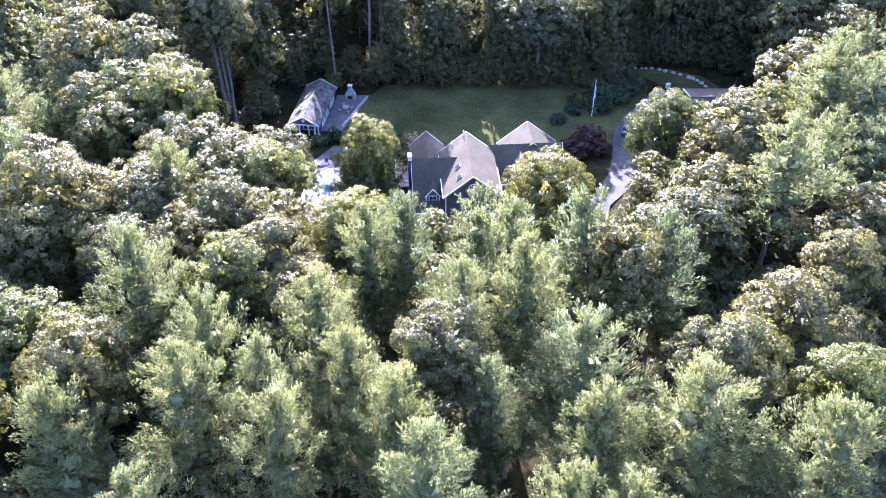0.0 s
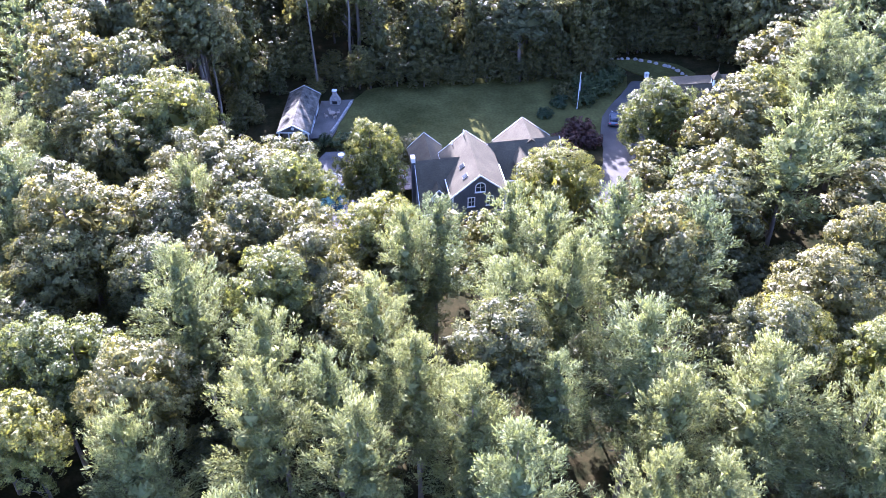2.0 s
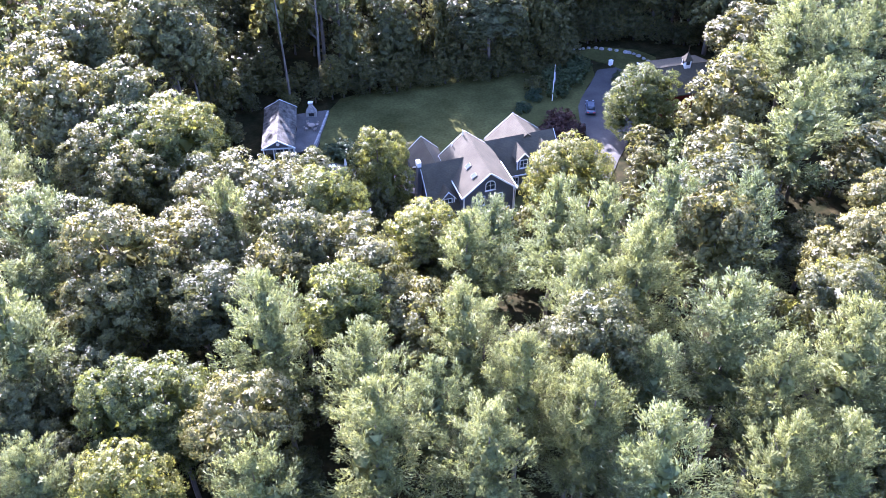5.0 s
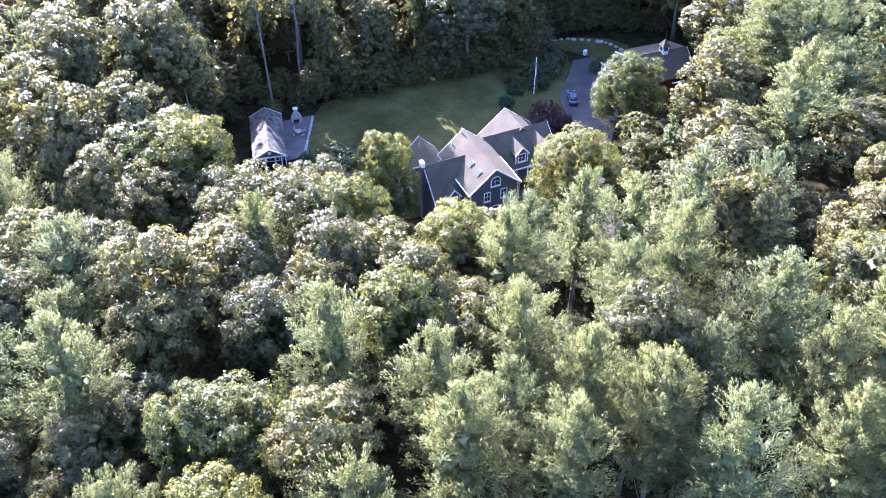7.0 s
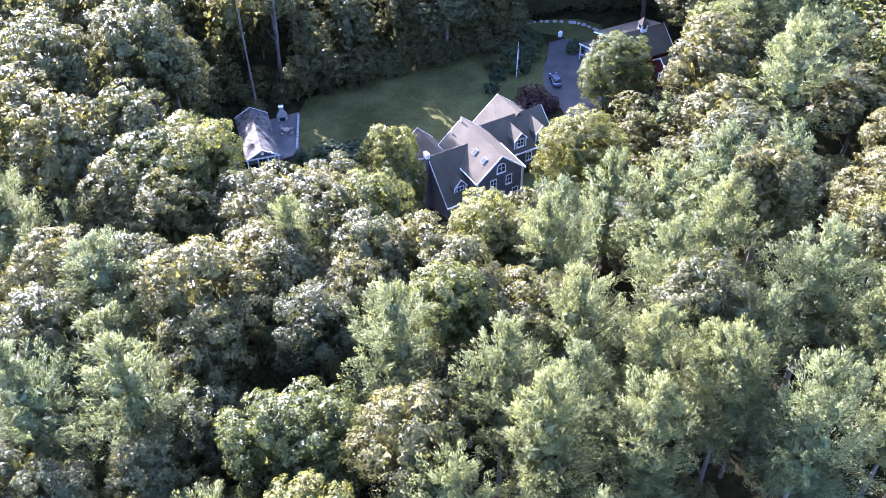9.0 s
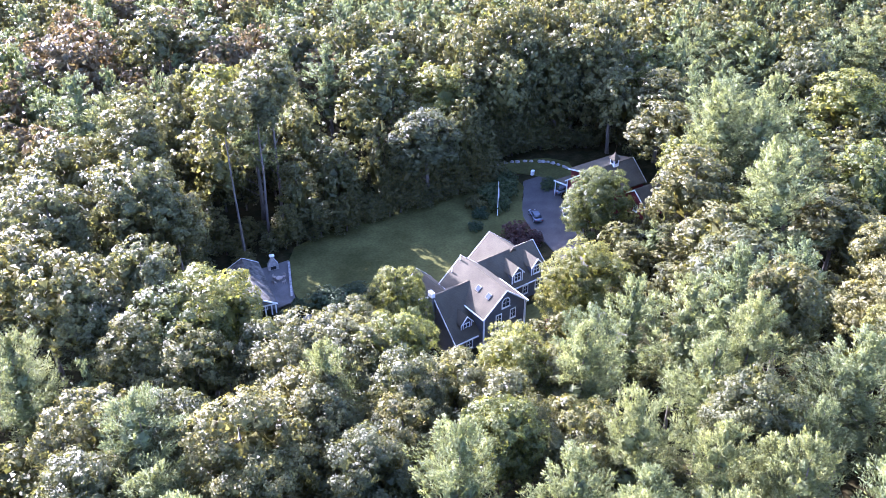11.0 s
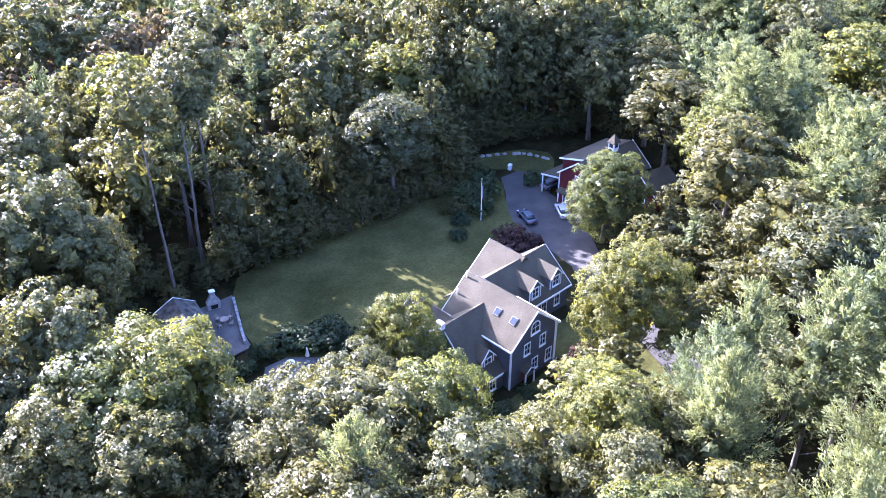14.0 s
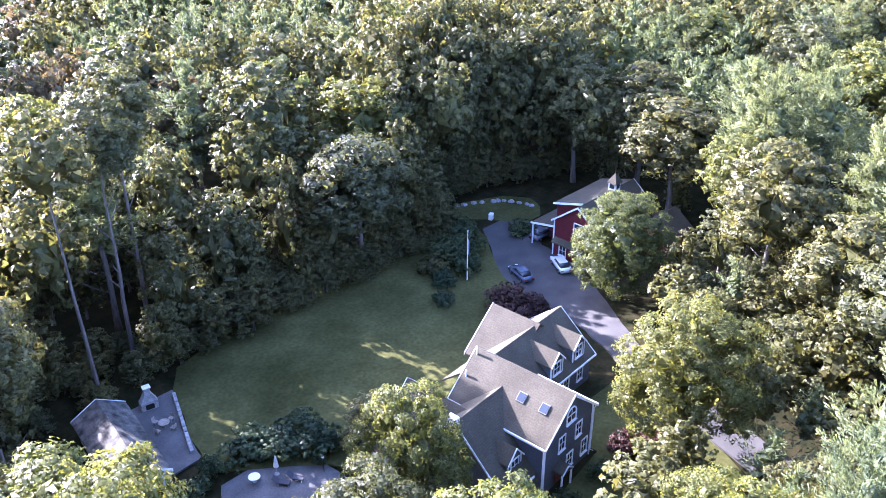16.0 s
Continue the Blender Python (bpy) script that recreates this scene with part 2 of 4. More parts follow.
def sheet(name, edges, lift, material, label, category, step=1.0, thick=0.25):
    """A patch of ground between two edges: rows of (y, x_left, x_right) from near to far."""
    bm = bmesh.new()
    y0, y1 = edges[0][0], edges[-1][0]
    n, cols, rows = max(2, int((y1 - y0) / step)), 14, []
    ky = [e[0] for e in edges]
    for j in range(n + 1):
        y = y0 + (y1 - y0) * j / n
        a, b = np.interp(y, ky, [e[1] for e in edges]), np.interp(y, ky, [e[2] for e in edges])
        a, b = a + 0.35 * noise.noise((y * 0.3, 1.7, 0)), b + 0.35 * noise.noise((y * 0.3, 7.7, 0))
        rows.append([(a + (b - a) * i / cols, y) for i in range(cols + 1)])
    top = [[bm.verts.new((x, y, ground_z(x, y) + lift)) for x, y in r] for r in rows]
    low = [[bm.verts.new((x, y, ground_z(x, y) + lift - thick)) for x, y in r] for r in rows]
    for j in range(n):
        for i in range(cols):
            bm.faces.new((top[j][i], top[j][i + 1], top[j + 1][i + 1], top[j + 1][i]))
        for i, k in ((0, 1), (cols, -1)):
            bm.faces.new((top[j][i], top[j + 1][i], low[j + 1][i], low[j][i]))
    for j in (0, n):
        for i in range(cols):
            bm.faces.new((top[j][i], top[j][i + 1], low[j][i + 1], low[j][i]))
    return tagged(part(name, bm, material, smooth=False), label, category, kind="structure")


ground()
sheet("lawn", [(119, -9.5, -5.5), (127, -8, -2), (132, -10, 22), (137, -16, 28.5), (140, -19.6, 31.3), (146, -18.2, 33.0), (152, -16.2, 37.2), (156, -14.8, 40.5), (160, -12, 41.5), (164, 4, 41)], 0.16, LAWN, "shaded green lawn behind the grey house", "lawn")
sheet("side_lawn", [(154.5, 49, 52), (157, 46.8, 55), (160, 45, 56), (164, 41, 53), (167, 39, 46)], 0.15, LAWN, "grass bank beyond the end of the driveway", "lawn")
sheet("front_lawn", [(99, 6, 17), (104, 2, 19), (110.5, -6, 21.5), (111.4, 9.5, 22), (118, 10, 22.5)], 0.12, LAWN, "grass in front of the house and beside the drive", "lawn")
sheet("driveway", [(96, 17, 22), (108, 20.5, 24.8), (118, 23.5, 27.8), (128, 29, 35.2), (134, 30.5, 39.5), (141, 31.5, 43.6), (148, 33.5, 44.5), (153, 38.5, 50), (158, 42.0, 46.8)], 0.14, ASPHALT, "worn grey asphalt driveway curving up to the red barn", "driveway")

# ---- house ----
HOUSE = pose(4.65, 112.0, 0, 0, 0, 4.1)


def gable_roof(name, parent, hw_l, hw_r, mid, ridge, rise_l, rise_r, a, b, to, thick=0.22, label="", material=SHINGLE):
    """Two slopes about a ridge at mid, from a to b; rise: drop at each eave."""
    bm = bmesh.new()
    prof = [(mid - hw_l, ridge - rise_l), (mid, ridge), (mid + hw_r, ridge - rise_r), (mid + hw_r, ridge - rise_r - thick), (mid, ridge - thick * 1.25), (mid - hw_l, ridge - rise_l - thick)]
    prism(bm, prof, a, b, to)
    return part(name, bm, material, parent, label)


def rake_trim(parent, hw_l, hw_r, mid, ridge, rise_l, rise_r, s, to, out=0.035, deep=0.28):
    """White boards along a gable's edge."""
    for hw, rise, sign in ((hw_l, rise_l, -1), (hw_r, rise_r, 1)):
        bm = bmesh.new()
        e, z = mid + sign * (hw + 0.02), ridge - rise
        prism(bm, [(mid, ridge + 0.03), (e, z + 0.03), (e, z - deep), (mid, ridge - deep)], s - out, s + out, to)
        part("rake_board", bm, WHITE, parent, "white rake board")


def eave_trim(parent, p, z, a, b, to, deep=0.22):
    bm = bmesh.new()
    prism(bm, [(p - 0.06, z + 0.01), (p + 0.06, z + 0.01), (p + 0.06, z - deep), (p - 0.06, z - deep)], a, b, to)
    part("gutter", bm, WHITE, parent, "white gutter")


def window_at(parent, c, w, h, way, sill=True, bars=(1, 1), arch=False, name="window"):
    """A window with glass, frame and bars; c: middle on the wall's face; way: 'y-', 'y+', 'x-', 'x+'."""
    turn = {"y-": 0, "x+": 90, "y+": 180, "x-": -90}[way]
    m = Matrix.Translation(c) @ pose(0, 0, 0, 0, 0, turn)

    def put(n, bm, mat, par):
        bmesh.ops.transform(bm, matrix=m, verts=bm.verts[:])
        return part(n, bm, mat, par)

    if arch:
        bm = bmesh.new()
        n = 12
        arc = [(-w / 2, -h / 2)] + [(w / 2, -h / 2)] + [(w / 2 * math.cos(math.pi * k / n), h / 2 - w / 2 + w / 2 * math.sin(math.pi * k / n)) for k in range(n + 1)]
        prism(bm, arc, 0.0, 0.03, along_y)
        win = put(name, bm, GLASS, parent)
        bm = bmesh.new()
        big = [(x * (1 + 0.28 / w), -h / 2 - 0.14 + (z + h / 2) * (1 + 0.28 / h)) for x, z in arc]
        for k in range(len(arc)):
            j = (k + 1) % len(arc)
            prism(bm, [arc[k], arc[j], big[j], big[k]], -0.06, 0.03, along_y)
        put("frame", bm, WHITE, win)
    else:
        win = put(name, boxed(-w / 2, w / 2, 0.0, 0.03, -h / 2, h / 2), GLASS, parent)
        bm = bmesh.new()
        t = 0.13
        for x0, x1, z0, z1 in ((-w / 2 - t, -w / 2, -h / 2 - t, h / 2 + t), (w / 2, w / 2 + t, -h / 2 - t, h / 2 + t), (-w / 2, w / 2, h / 2, h / 2 + t), (-w / 2, w / 2, -h / 2 - t, -h / 2)):
            box(bm, x0, x1, -0.07, 0.03, z0, z1)
        put("frame", bm, WHITE, win)
    bm = bmesh.new()
    for k in range(bars[0]):
        x = -w / 2 + w * (k + 1) / (bars[0] + 1)
        box(bm, x - 0.03, x + 0.03, -0.03, 0.0, -h / 2, h / 2)
    for k in range(bars[1]):
        z = -h / 2 + h * (k + 1) / (bars[1] + 1)
        box(bm, -w / 2, w / 2, -0.034, -0.004, z - 0.03, z + 0.03)
    put("glazing_bar", bm, WHITE, win)
    if sill:
        put("sill", boxed(-w / 2 - 0.18, w / 2 + 0.18, -0.16, 0.0, -h / 2 - 0.2, -h / 2 - 0.131), WHITE, win)
    return win


def dormer(parent, u, v, base, eave, ridge, back, hw):
    """A gabled dormer whose face stands at v and looks to -y."""
    bm = bmesh.new()
    prism(bm, [(u - hw + 0.12, base), (u + hw - 0.12, base), (u + hw - 0.12, eave), (u, ridge - 0.25), (u - hw + 0.12, eave)], v, v + back, along_y)
    d = part("dormer", bm, SIDING, parent, "gabled dormer with white trim")
    drop = ridge - eave + 0.12
    gable_roof("dormer_roof", d, hw + 0.15, hw + 0.15, u, ridge, drop, drop, v - 0.2, v + back, along_y, 0.14)
    rake_trim(d, hw + 0.15, hw + 0.15, u, ridge, drop, drop, v - 0.22, along_y, 0.05, 0.2)
    for s in (-1, 1):
        part("corner_board", boxed(u + s * (hw - 0.1) - 0.09, u + s * (hw - 0.1) + 0.09, v - 0.05, v + 0.06, base, eave), WHITE, d)
    window_at(d, (u, v - 0.02, (base + eave) / 2 + 0.15), hw * 1.0, (eave - base) * 0.72, "y-")
    return d


def house():
    h = thing("house", HOUSE, "large dark grey clapboard house with grey shingle roofs", "house")
    # main block
    bm = prism(bmesh.new(), [(-4.2, -3.2), (4.2, -3.2), (4.2, 6.6), (0, 10.0), (-4.2, 6.6)], 0.35, 12.0, along_y)
    part("wall", bm, SIDING, h, "dark grey clapboard wall")
    gable_roof("roof", h, 4.62, 4.62, 0, 10.28, 3.95, 3.95, 0.0, 12.2, along_y)
    for s in (-0.02, 12.22):
        rake_trim(h, 4.62, 4.62, 0, 10.28, 3.95, 3.95, s, along_y)
    for s in (-1, 1):
        eave_trim(h, s * 4.68, 6.36, 0.0, 12.2 if s < 0 else 7.5, along_y)
        part("corner_board", boxed(s * 4.2 - 0.1, s * 4.2 + 0.1, 0.28, 0.5, -0.5, 6.5), WHITE, h, "white corner board")
    bm = tube(bmesh.new(), [(4.72, 0.15, 6.2), (4.45, 0.3, 5.8), (4.4, 0.3, 0.3), (4.7, 0.1, 0.1)], [0.06] * 4)
    part("downpipe", bm, WHITE, h, "white downpipe")
    part("ridge_cap", prism(bmesh.new(), [(-0.22, 10.11), (0, 10.32), (0.22, 10.11), (0, 10.24)], 0.05, 12.15, along_y), SHINGLE, h)
    window_at(h, (0.15, 0.33, 7.6), 1.45, 1.6, "y-", True, (1, 1), True)
    for c, w, t in (((-1.25, 0.33, 4.85), 0.95, 1.6), ((1.7, 0.33, 4.85), 0.95, 1.6), ((3.05, 0.33, 1.75), 0.95, 1.7), ((0.4, 0.33, 1.75), 0.95, 1.6)):
        window_at(h, c, w, t, "y-")
    # skylights and vents on the sunny slope
    lean = math.degrees(math.atan2(3.95, 4.62))
    for v in (4.85, 2.15):
        u = -1.95
        m = pose(u, v, 10.28 + u * 3.95 / 4.62, 0, -lean, 0)
        bm = boxed(-0.52, 0.52, -0.48, 0.48, -0.05, 0.13, 0.02)
        bmesh.ops.transform(bm, matrix=m, verts=bm.verts[:])
        sk = part("skylight", bm, plain_mat("skylight_frame", (0.16, 0.155, 0.145), 0.5), h, "grey-framed skylight")
        bm = boxed(-0.43, 0.43, -0.39, 0.39, 0.1, 0.15)
        bmesh.ops.transform(bm, matrix=m, verts=bm.verts[:])
        part("pane", bm, GLASS, sk)
    for u, v, t in ((-0.5, 11.74, 0.95), (-2.4, 11.6, 0.7)):
        z = 10.28 + u * 3.95 / 4.62
        part("vent_pipe", tube(bmesh.new(), [(u, v, z - 0.2), (u, v, z + t)], [0.09, 0.09], 8), WHITE, h, "pale roof vent pipe")
    # left ell, long front slope
    bm = prism(bmesh.new(), [(1.5, -3.2), (11.2, -3.2), (11.2, 5.6), (7.37, 8.4), (1.5, 2.7)], -8.9, -3.0, along_x)
    part("wall", bm, SIDING, h)
    gable_roof("roof", h, 6.27, 4.1, 7.37, 8.72, 6.12, 3.1, -9.25, -1.2, along_x)
    rake_trim(h, 6.27, 4.1, 7.37, 8.72, 6.12, 3.1, -9.27, along_x)
    eave_trim(h, 1.06, 2.62, -9.25, -4.7, along_x)
    dormer(h, -6.1, 2.5, 2.9, 4.95, 6.35, 3.2, 1.12)
    ch = part("chimney", boxed(-9.75, -9.2, 6.9, 7.9, -3, 8.7, 0.03), SIDING, h, "boxed chimney stack clad in grey boards")
    part("chimney_top", boxed(-9.8, -9.15, 6.85, 7.95, 8.7, 9.6, 0.03), WHITE, ch, "white chimney top")
    window_at(h, (-6.2, 1.46, 1.3), 1.0, 1.5, "y-")
    # wing behind the ell
    bm = prism(bmesh.new(), [(-8.8, -3.2), (-4.0, -3.2), (-4.0, 5.4), (-6.4, 7.8), (-8.8, 5.4)], 8.6, 15.8, along_y)
    part("wall", bm, SIDING, h)
    gable_roof("roof", h, 2.95, 2.95, -6.4, 8.08, 2.9, 2.9, 8.2, 16.1, along_y)
    rake_trim(h, 2.95, 2.95, -6.4, 8.08, 2.9, 2.9, 16.12, along_y)
    # right wing with two dormers
    bm = prism(bmesh.new(), [(7.7, -3.2), (17.0, -3.2), (17.0, 3.3), (12.45, 6.95), (7.7, 3.0)], 3.0, 15.8, along_x)
    part("wall", bm, SIDING, h)
    gable_roof("roof", h, 5.2, 5.0, 12.45, 7.26, 4.36, 4.2, 0.6, 16.15, along_x)
    rake_trim(h, 5.2, 5.0, 12.45, 7.26, 4.36, 4.2, 16.17, along_x)
    eave_trim(h, 7.2, 2.92, 4.3, 16.15, along_x)
    for u in (9.05, 13.4):
        dormer(h, u, 7.95, 3.4, 5.35, 6.7, 4.2, 1.2)
    for u in (7.6, 10.8, 13.6):
        window_at(h, (u, 7.68, 1.3), 0.95, 1.55, "y-")
    # garage wing to the back
    bm = prism(bmesh.new(), [(6.4, -3.4), (16.0, -3.4), (16.0, 3.4), (11.2, 7.2), (6.4, 3.4)], 13.0, 18.3, along_y)
    part("wall", bm, SIDING, h)
    gable_roof("roof", h, 5.2, 5.2, 11.2, 7.55, 4.3, 4.3, 11.9, 18.65, along_y)
    rake_trim(h, 5.2, 5.2, 11.2, 7.55, 4.3, 4.3, 18.67, along_y)
    # timber deck by the chimney
    d = part("deck", boxed(-11.8, -8.85, 10.8, 17.6, 0.45, 0.62, 0.02), WOOD, h, "weathered timber deck")
    for u, v in ((-11.7, 10.9), (-11.7, 14.2), (-11.7, 17.5), (-9.1, 10.9)):
        part("post", boxed(u - 0.07, u + 0.07, v - 0.07, v + 0.07, -3, 1.6), WOOD, d)
    part("rail", boxed(-11.76, -11.64, 10.8, 17.6, 1.5, 1.6), WOOD, d)
    part("rail", boxed(-11.8, -9.0, 10.82, 10.94, 1.5, 1.6), WOOD, d)
    for k in range(18):
        part("baluster", boxed(-11.72, -11.68, 11.1 + 0.36 * k, 11.15 + 0.36 * k, 0.62, 1.5), WOOD, d)
    # entry porch
    p = part("porch", prism(bmesh.new(), [(-2.6, 2.3), (-1.7, 2.95), (-0.8, 2.3), (-0.8, 2.15), (-2.6, 2.15)], -0.9, 0.35, along_y), SHINGLE, h, "small gabled entry porch")
    rake_trim(p, 0.95, 0.95, -1.7, 2.98, 0.7, 0.7, -0.93, along_y, 0.04, 0.16)
    for u in (-2.5, -0.9):
        part("post", boxed(u - 0.08, u + 0.08, -0.85, -0.69, 0, 2.2), WHITE, p)
    part("door", boxed(-2.15, -1.25, 0.28, 0.36, 0.1, 2.1), plain_mat("door_paint", (0.16, 0.04, 0.03)), h, "dark red front door")
    return h


house()


def barn():
    b = thing("barn", pose(43.2, 140.8, -3.2), "red board barn with white trim and grey roof", "barn")
    bm = prism(bmesh.new(), [(-4.2, -0.5), (4.2, -0.5), (4.2, 6.3), (0, 9.35), (-4.2, 6.3)], 0.3, 13.6, along_x)
    part("wall", bm, RED, b, "red vertical board wall")
    gable_roof("roof", b, 4.6, 4.6, 0, 9.75, 3.6, 3.6, 0.0, 14.0, along_x)
    for s in (-0.02, 14.02):
        rake_trim(b, 4.6, 4.6, 0, 9.75, 3.6, 3.6, s, along_x)
    # shed dormer towards the sun
    bm = prism(bmesh.new(), [(0.4, 6.0), (5.0, 6.0), (5.0, 8.1), (0.4, 9.4)], 1.8, 13.2, along_x)
    part("shed_dormer", bm, RED, b, "red wall of the shed dormer")
    bm = prism(bmesh.new(), [(-0.05, 9.8), (5.5, 8.15), (5.5, 7.95), (-0.05, 9.55)], 1.4, 13.6, along_x)
    part("shed_roof", bm, SHINGLE, b, "sunlit shallow shed roof")
    part("fascia", prism(bmesh.new(), [(0.1, 9.84), (5.53, 8.2), (5.53, 7.92), (0.1, 9.5)], 1.34, 1.42, along_x), WHITE, b)
    for y in (-4.2, 4.2):
        part("corner_board", boxed(0.22, 0.42, y - 0.1, y + 0.1, 0, 6.3), WHITE, b)
    window_at(b, (0.28, -0.3, 6.1), 1.7, 1.5, "x-")
    window_at(b, (0.28, 2.4, 1.6), 1.1, 1.5, "x-")
    part("door", boxed(0.2, 0.31, -3.4, -0.4, 0, 2.6), WHITE, b, "white garage door")
    part("door_hood", prism(bmesh.new(), [(-0.7, 3.0), (0.3, 3.5), (0.3, 3.35), (-0.7, 2.85)], -3.8, 3.9, lambda p, s, q: (p, s, q)), SHINGLE, b)
    # lean-to
    part("leanto_roof", prism(bmesh.new(), [(4.2, 5.0), (8.9, 4.0), (8.9, 3.8), (4.2, 4.8)], 0.6, 12.0, along_x), SHINGLE, b, "grey lean-to roof")
    part("fascia", prism(bmesh.new(), [(4.2, 5.03), (8.95, 4.03), (8.95, 3.75), (4.2, 4.72)], 0.53, 0.61, along_x), WHITE, b)
    part("wall", boxed(4.6, 11.6, 4.25, 8.6, -0.3, 3.9), RED, b)
    for y in (4.4, 8.6):
        part("post", boxed(0.7, 0.88, y - 0.09, y + 0.09, 0, 4.0), WHITE, b)
    # cupola
    c = part("cupola", boxed(8.2, 9.5, -0.65, 0.65, 9.0, 10.9, 0.03), WHITE, b, "white louvred cupola")
    part("louvre", boxed(8.17, 8.2, -0.4, 0.4, 10.0, 10.7), GLASS, c)
    part("louvre", boxed(8.45, 9.25, -0.68, -0.65, 10.0, 10.7), GLASS, c)
    bm = bmesh.new()
    bmesh.ops.create_cone(bm, cap_ends=True, segments=4, radius1=1.25, radius2=0.02, depth=1.5, matrix=pose(8.85, 0, 11.6, 0, 0, 45))
    part("cupola_roof", bm, SHINGLE, c, "pointed grey cupola roof")
    part("finial", tube(bmesh.new(), [(8.85, 0, 12.2), (8.85, 0, 13.9)], [0.05, 0.03], 6), plain_mat("finial_metal", (0.15, 0.12, 0.08), 0.4, 0.8), c)
    # annex
    part("wall", prism(bmesh.new(), [(-9.6, -0.4), (-4.2, -0.4), (-4.2, 4.6), (-6.5, 6.2), (-9.6, 4.2)], 9.5, 16.0, along_x), RED, b)
    gable_roof("roof", b, 3.6, 3.4, -6.4, 6.5, 2.6, 2.4, 9.2, 16.4, along_x)
    rake_trim(b, 3.6, 3.4, -6.4, 6.5, 2.6, 2.4, 9.18, along_x)
    window_at(b, (12.0, -9.62, 2.2), 1.0, 1.3, "y-")
    window_at(b, (9.48, -7.0, 2.4), 1.0, 1.3, "x-")
    return b


barn()


def pool_house():
    p = thing("pool_house", pose(-26.0, 142.3, -3.0, 0, 0, -8.5), "grey pool house with patchy sunlit roof and white porch", "pool house")
    bm = prism(bmesh.new(), [(-2.6, -0.4), (2.6, -0.4), (2.6, 2.7), (0, 4.1), (-2.6, 2.7)], 2.2, 13.2, along_y)
    part("wall", bm, SIDING, p)
    part("gable", prism(bmesh.new(), [(-2.7, 2.6), (2.7, 2.6), (0, 4.1)], 0.1, 2.3, along_y), SIDING, p, "grey gable above the porch")
    gable_roof("roof", p, 3.05, 3.05, 0, 4.4, 1.75, 1.75, -0.15, 13.6, along_y, 0.22, "weathered shingle roof with wear and sun dapple in its colour", WORN_DAPPLED_SHINGLE)
    for s in (-0.17, 13.62):
        rake_trim(p, 3.05, 3.05, 0, 4.4, 1.75, 1.75, s, along_y, 0.06, 0.25)
    part("beam", boxed(-2.9, 2.9, 0.0, 0.25, 2.35, 2.62), WHITE, p)
    for x in (-2.7, -0.9, 0.9, 2.0, 2.75):
        part("post", boxed(x - 0.1, x + 0.1, 0.02, 0.22, 0, 2.4), WHITE, p, "white porch post")
    bm = bmesh.new()
    bmesh.ops.create_cone(bm, cap_ends=True, segments=12, radius1=0.32, radius2=0.32, depth=0.08, matrix=pose(0, 0.04, 3.4, 90))
    part("round_window", bm, WHITE, p)
    for y in (4.0, 5.6, 7.2, 10.0, 11.6):
        window_at(p, (2.62, y, 1.35), 1.0, 1.9, "x+", False)
    window_at(p, (0.4, 2.18, 1.2), 2.2, 2.0, "y-", False, (2, 0))
    return p


pool_house()

# ---- pool, deck and patio ----
sheet("pool_deck", [(115.5, -22, -14), (120, -25, -10.5), (128, -25.5, -10), (134, -22.5, -10.5), (137.6, -20.0, -16.5)], 0.15, PAVER, "grey stone deck round the swimming pool", "pool deck")
sheet("patio", [(143.0, -23.5, -19.0), (146, -22.8, -18.4), (156.5, -21, -14.8)], 0.20, PAVER, "grey stone patio beside the pool house", "patio")


def pool():
    n = 40
    ring = []
    for k in range(n):
        a = math.tau * k / n
        r = 1 + 0.16 * math.cos(2 * a + 0.5) + 0.10 * math.cos(3 * a + 1.2)
        ring.append((-18.6 + 4.7 * r * math.cos(a), 124.6 + 6.4 * r * math.sin(a)))
    p = thing("swimming_pool", Matrix.Identity(4), "kidney-shaped swimming pool with dark blue water", "pool")
    bm = bmesh.new()
    bm.faces.new([bm.verts.new((x, y, -1.80)) for x, y in ring])
    part("water", bm, WATER, p, "still dark blue-green water")
    bm = bmesh.new()
    c = (-18.6, 124.6)
    out = [(c[0] + (x - c[0]) * 1.08, c[1] + (y - c[1]) * 1.06) for x, y in ring]
    for k in range(n):
        j = (k + 1) % n
        lo, hi = -1.86, -1.74
        q = [ring[k], ring[j], out[j], out[k]]
        a, b = [bm.verts.new((x, y, lo)) for x, y in q], [bm.verts.new((x, y, hi)) for x, y in q]
        bm.faces.new(b)
        bm.faces.new((a[0], a[1], b[1], b[0]))
        bm.faces.new((a[2], a[3], b[3], b[2]))
    part("coping", bm, rough_mat("pale_coping", (0.34, 0.33, 0.31), (0.48, 0.46, 0.43), 0.8, 0.7), p, "pale stone coping")


pool()

PINES_A = [
    (10.1, 42.0, 33.6, 2.8), (16.0, 42.2, 33.4, 2.8), (-2.0, 42.6, 37.6, 5.3), (-25.3, 43.4, 33.0, 3.7), (34.6, 47.9, 35.0, 5.2),
    (-14.8, 50.0, 34.5, 4.5), (13.6, 50.5, 34.7, 4.4), (-33.7, 50.9, 34.1, 3.1), (-4.3, 51.1, 35.0, 4.4), (23.6, 52.3, 35.0, 5.7),
    (-24.5, 53.4, 36.2, 5.2), (-3.5, 56.2, 31.3, 3.2), (4.9, 56.6, 31.3, 2.9), (13.5, 57.4, 35.0, 6.1), (-53.8, 57.7, 31.1, 3.9),
    (-8.8, 58.1, 34.2, 2.9), (-17.5, 59.2, 32.0, 2.9), (-23.4, 61.5, 34.2, 4.6), (-13.1, 65.4, 33.8, 4.4), (2.7, 69.0, 32.5, 3.5),
]
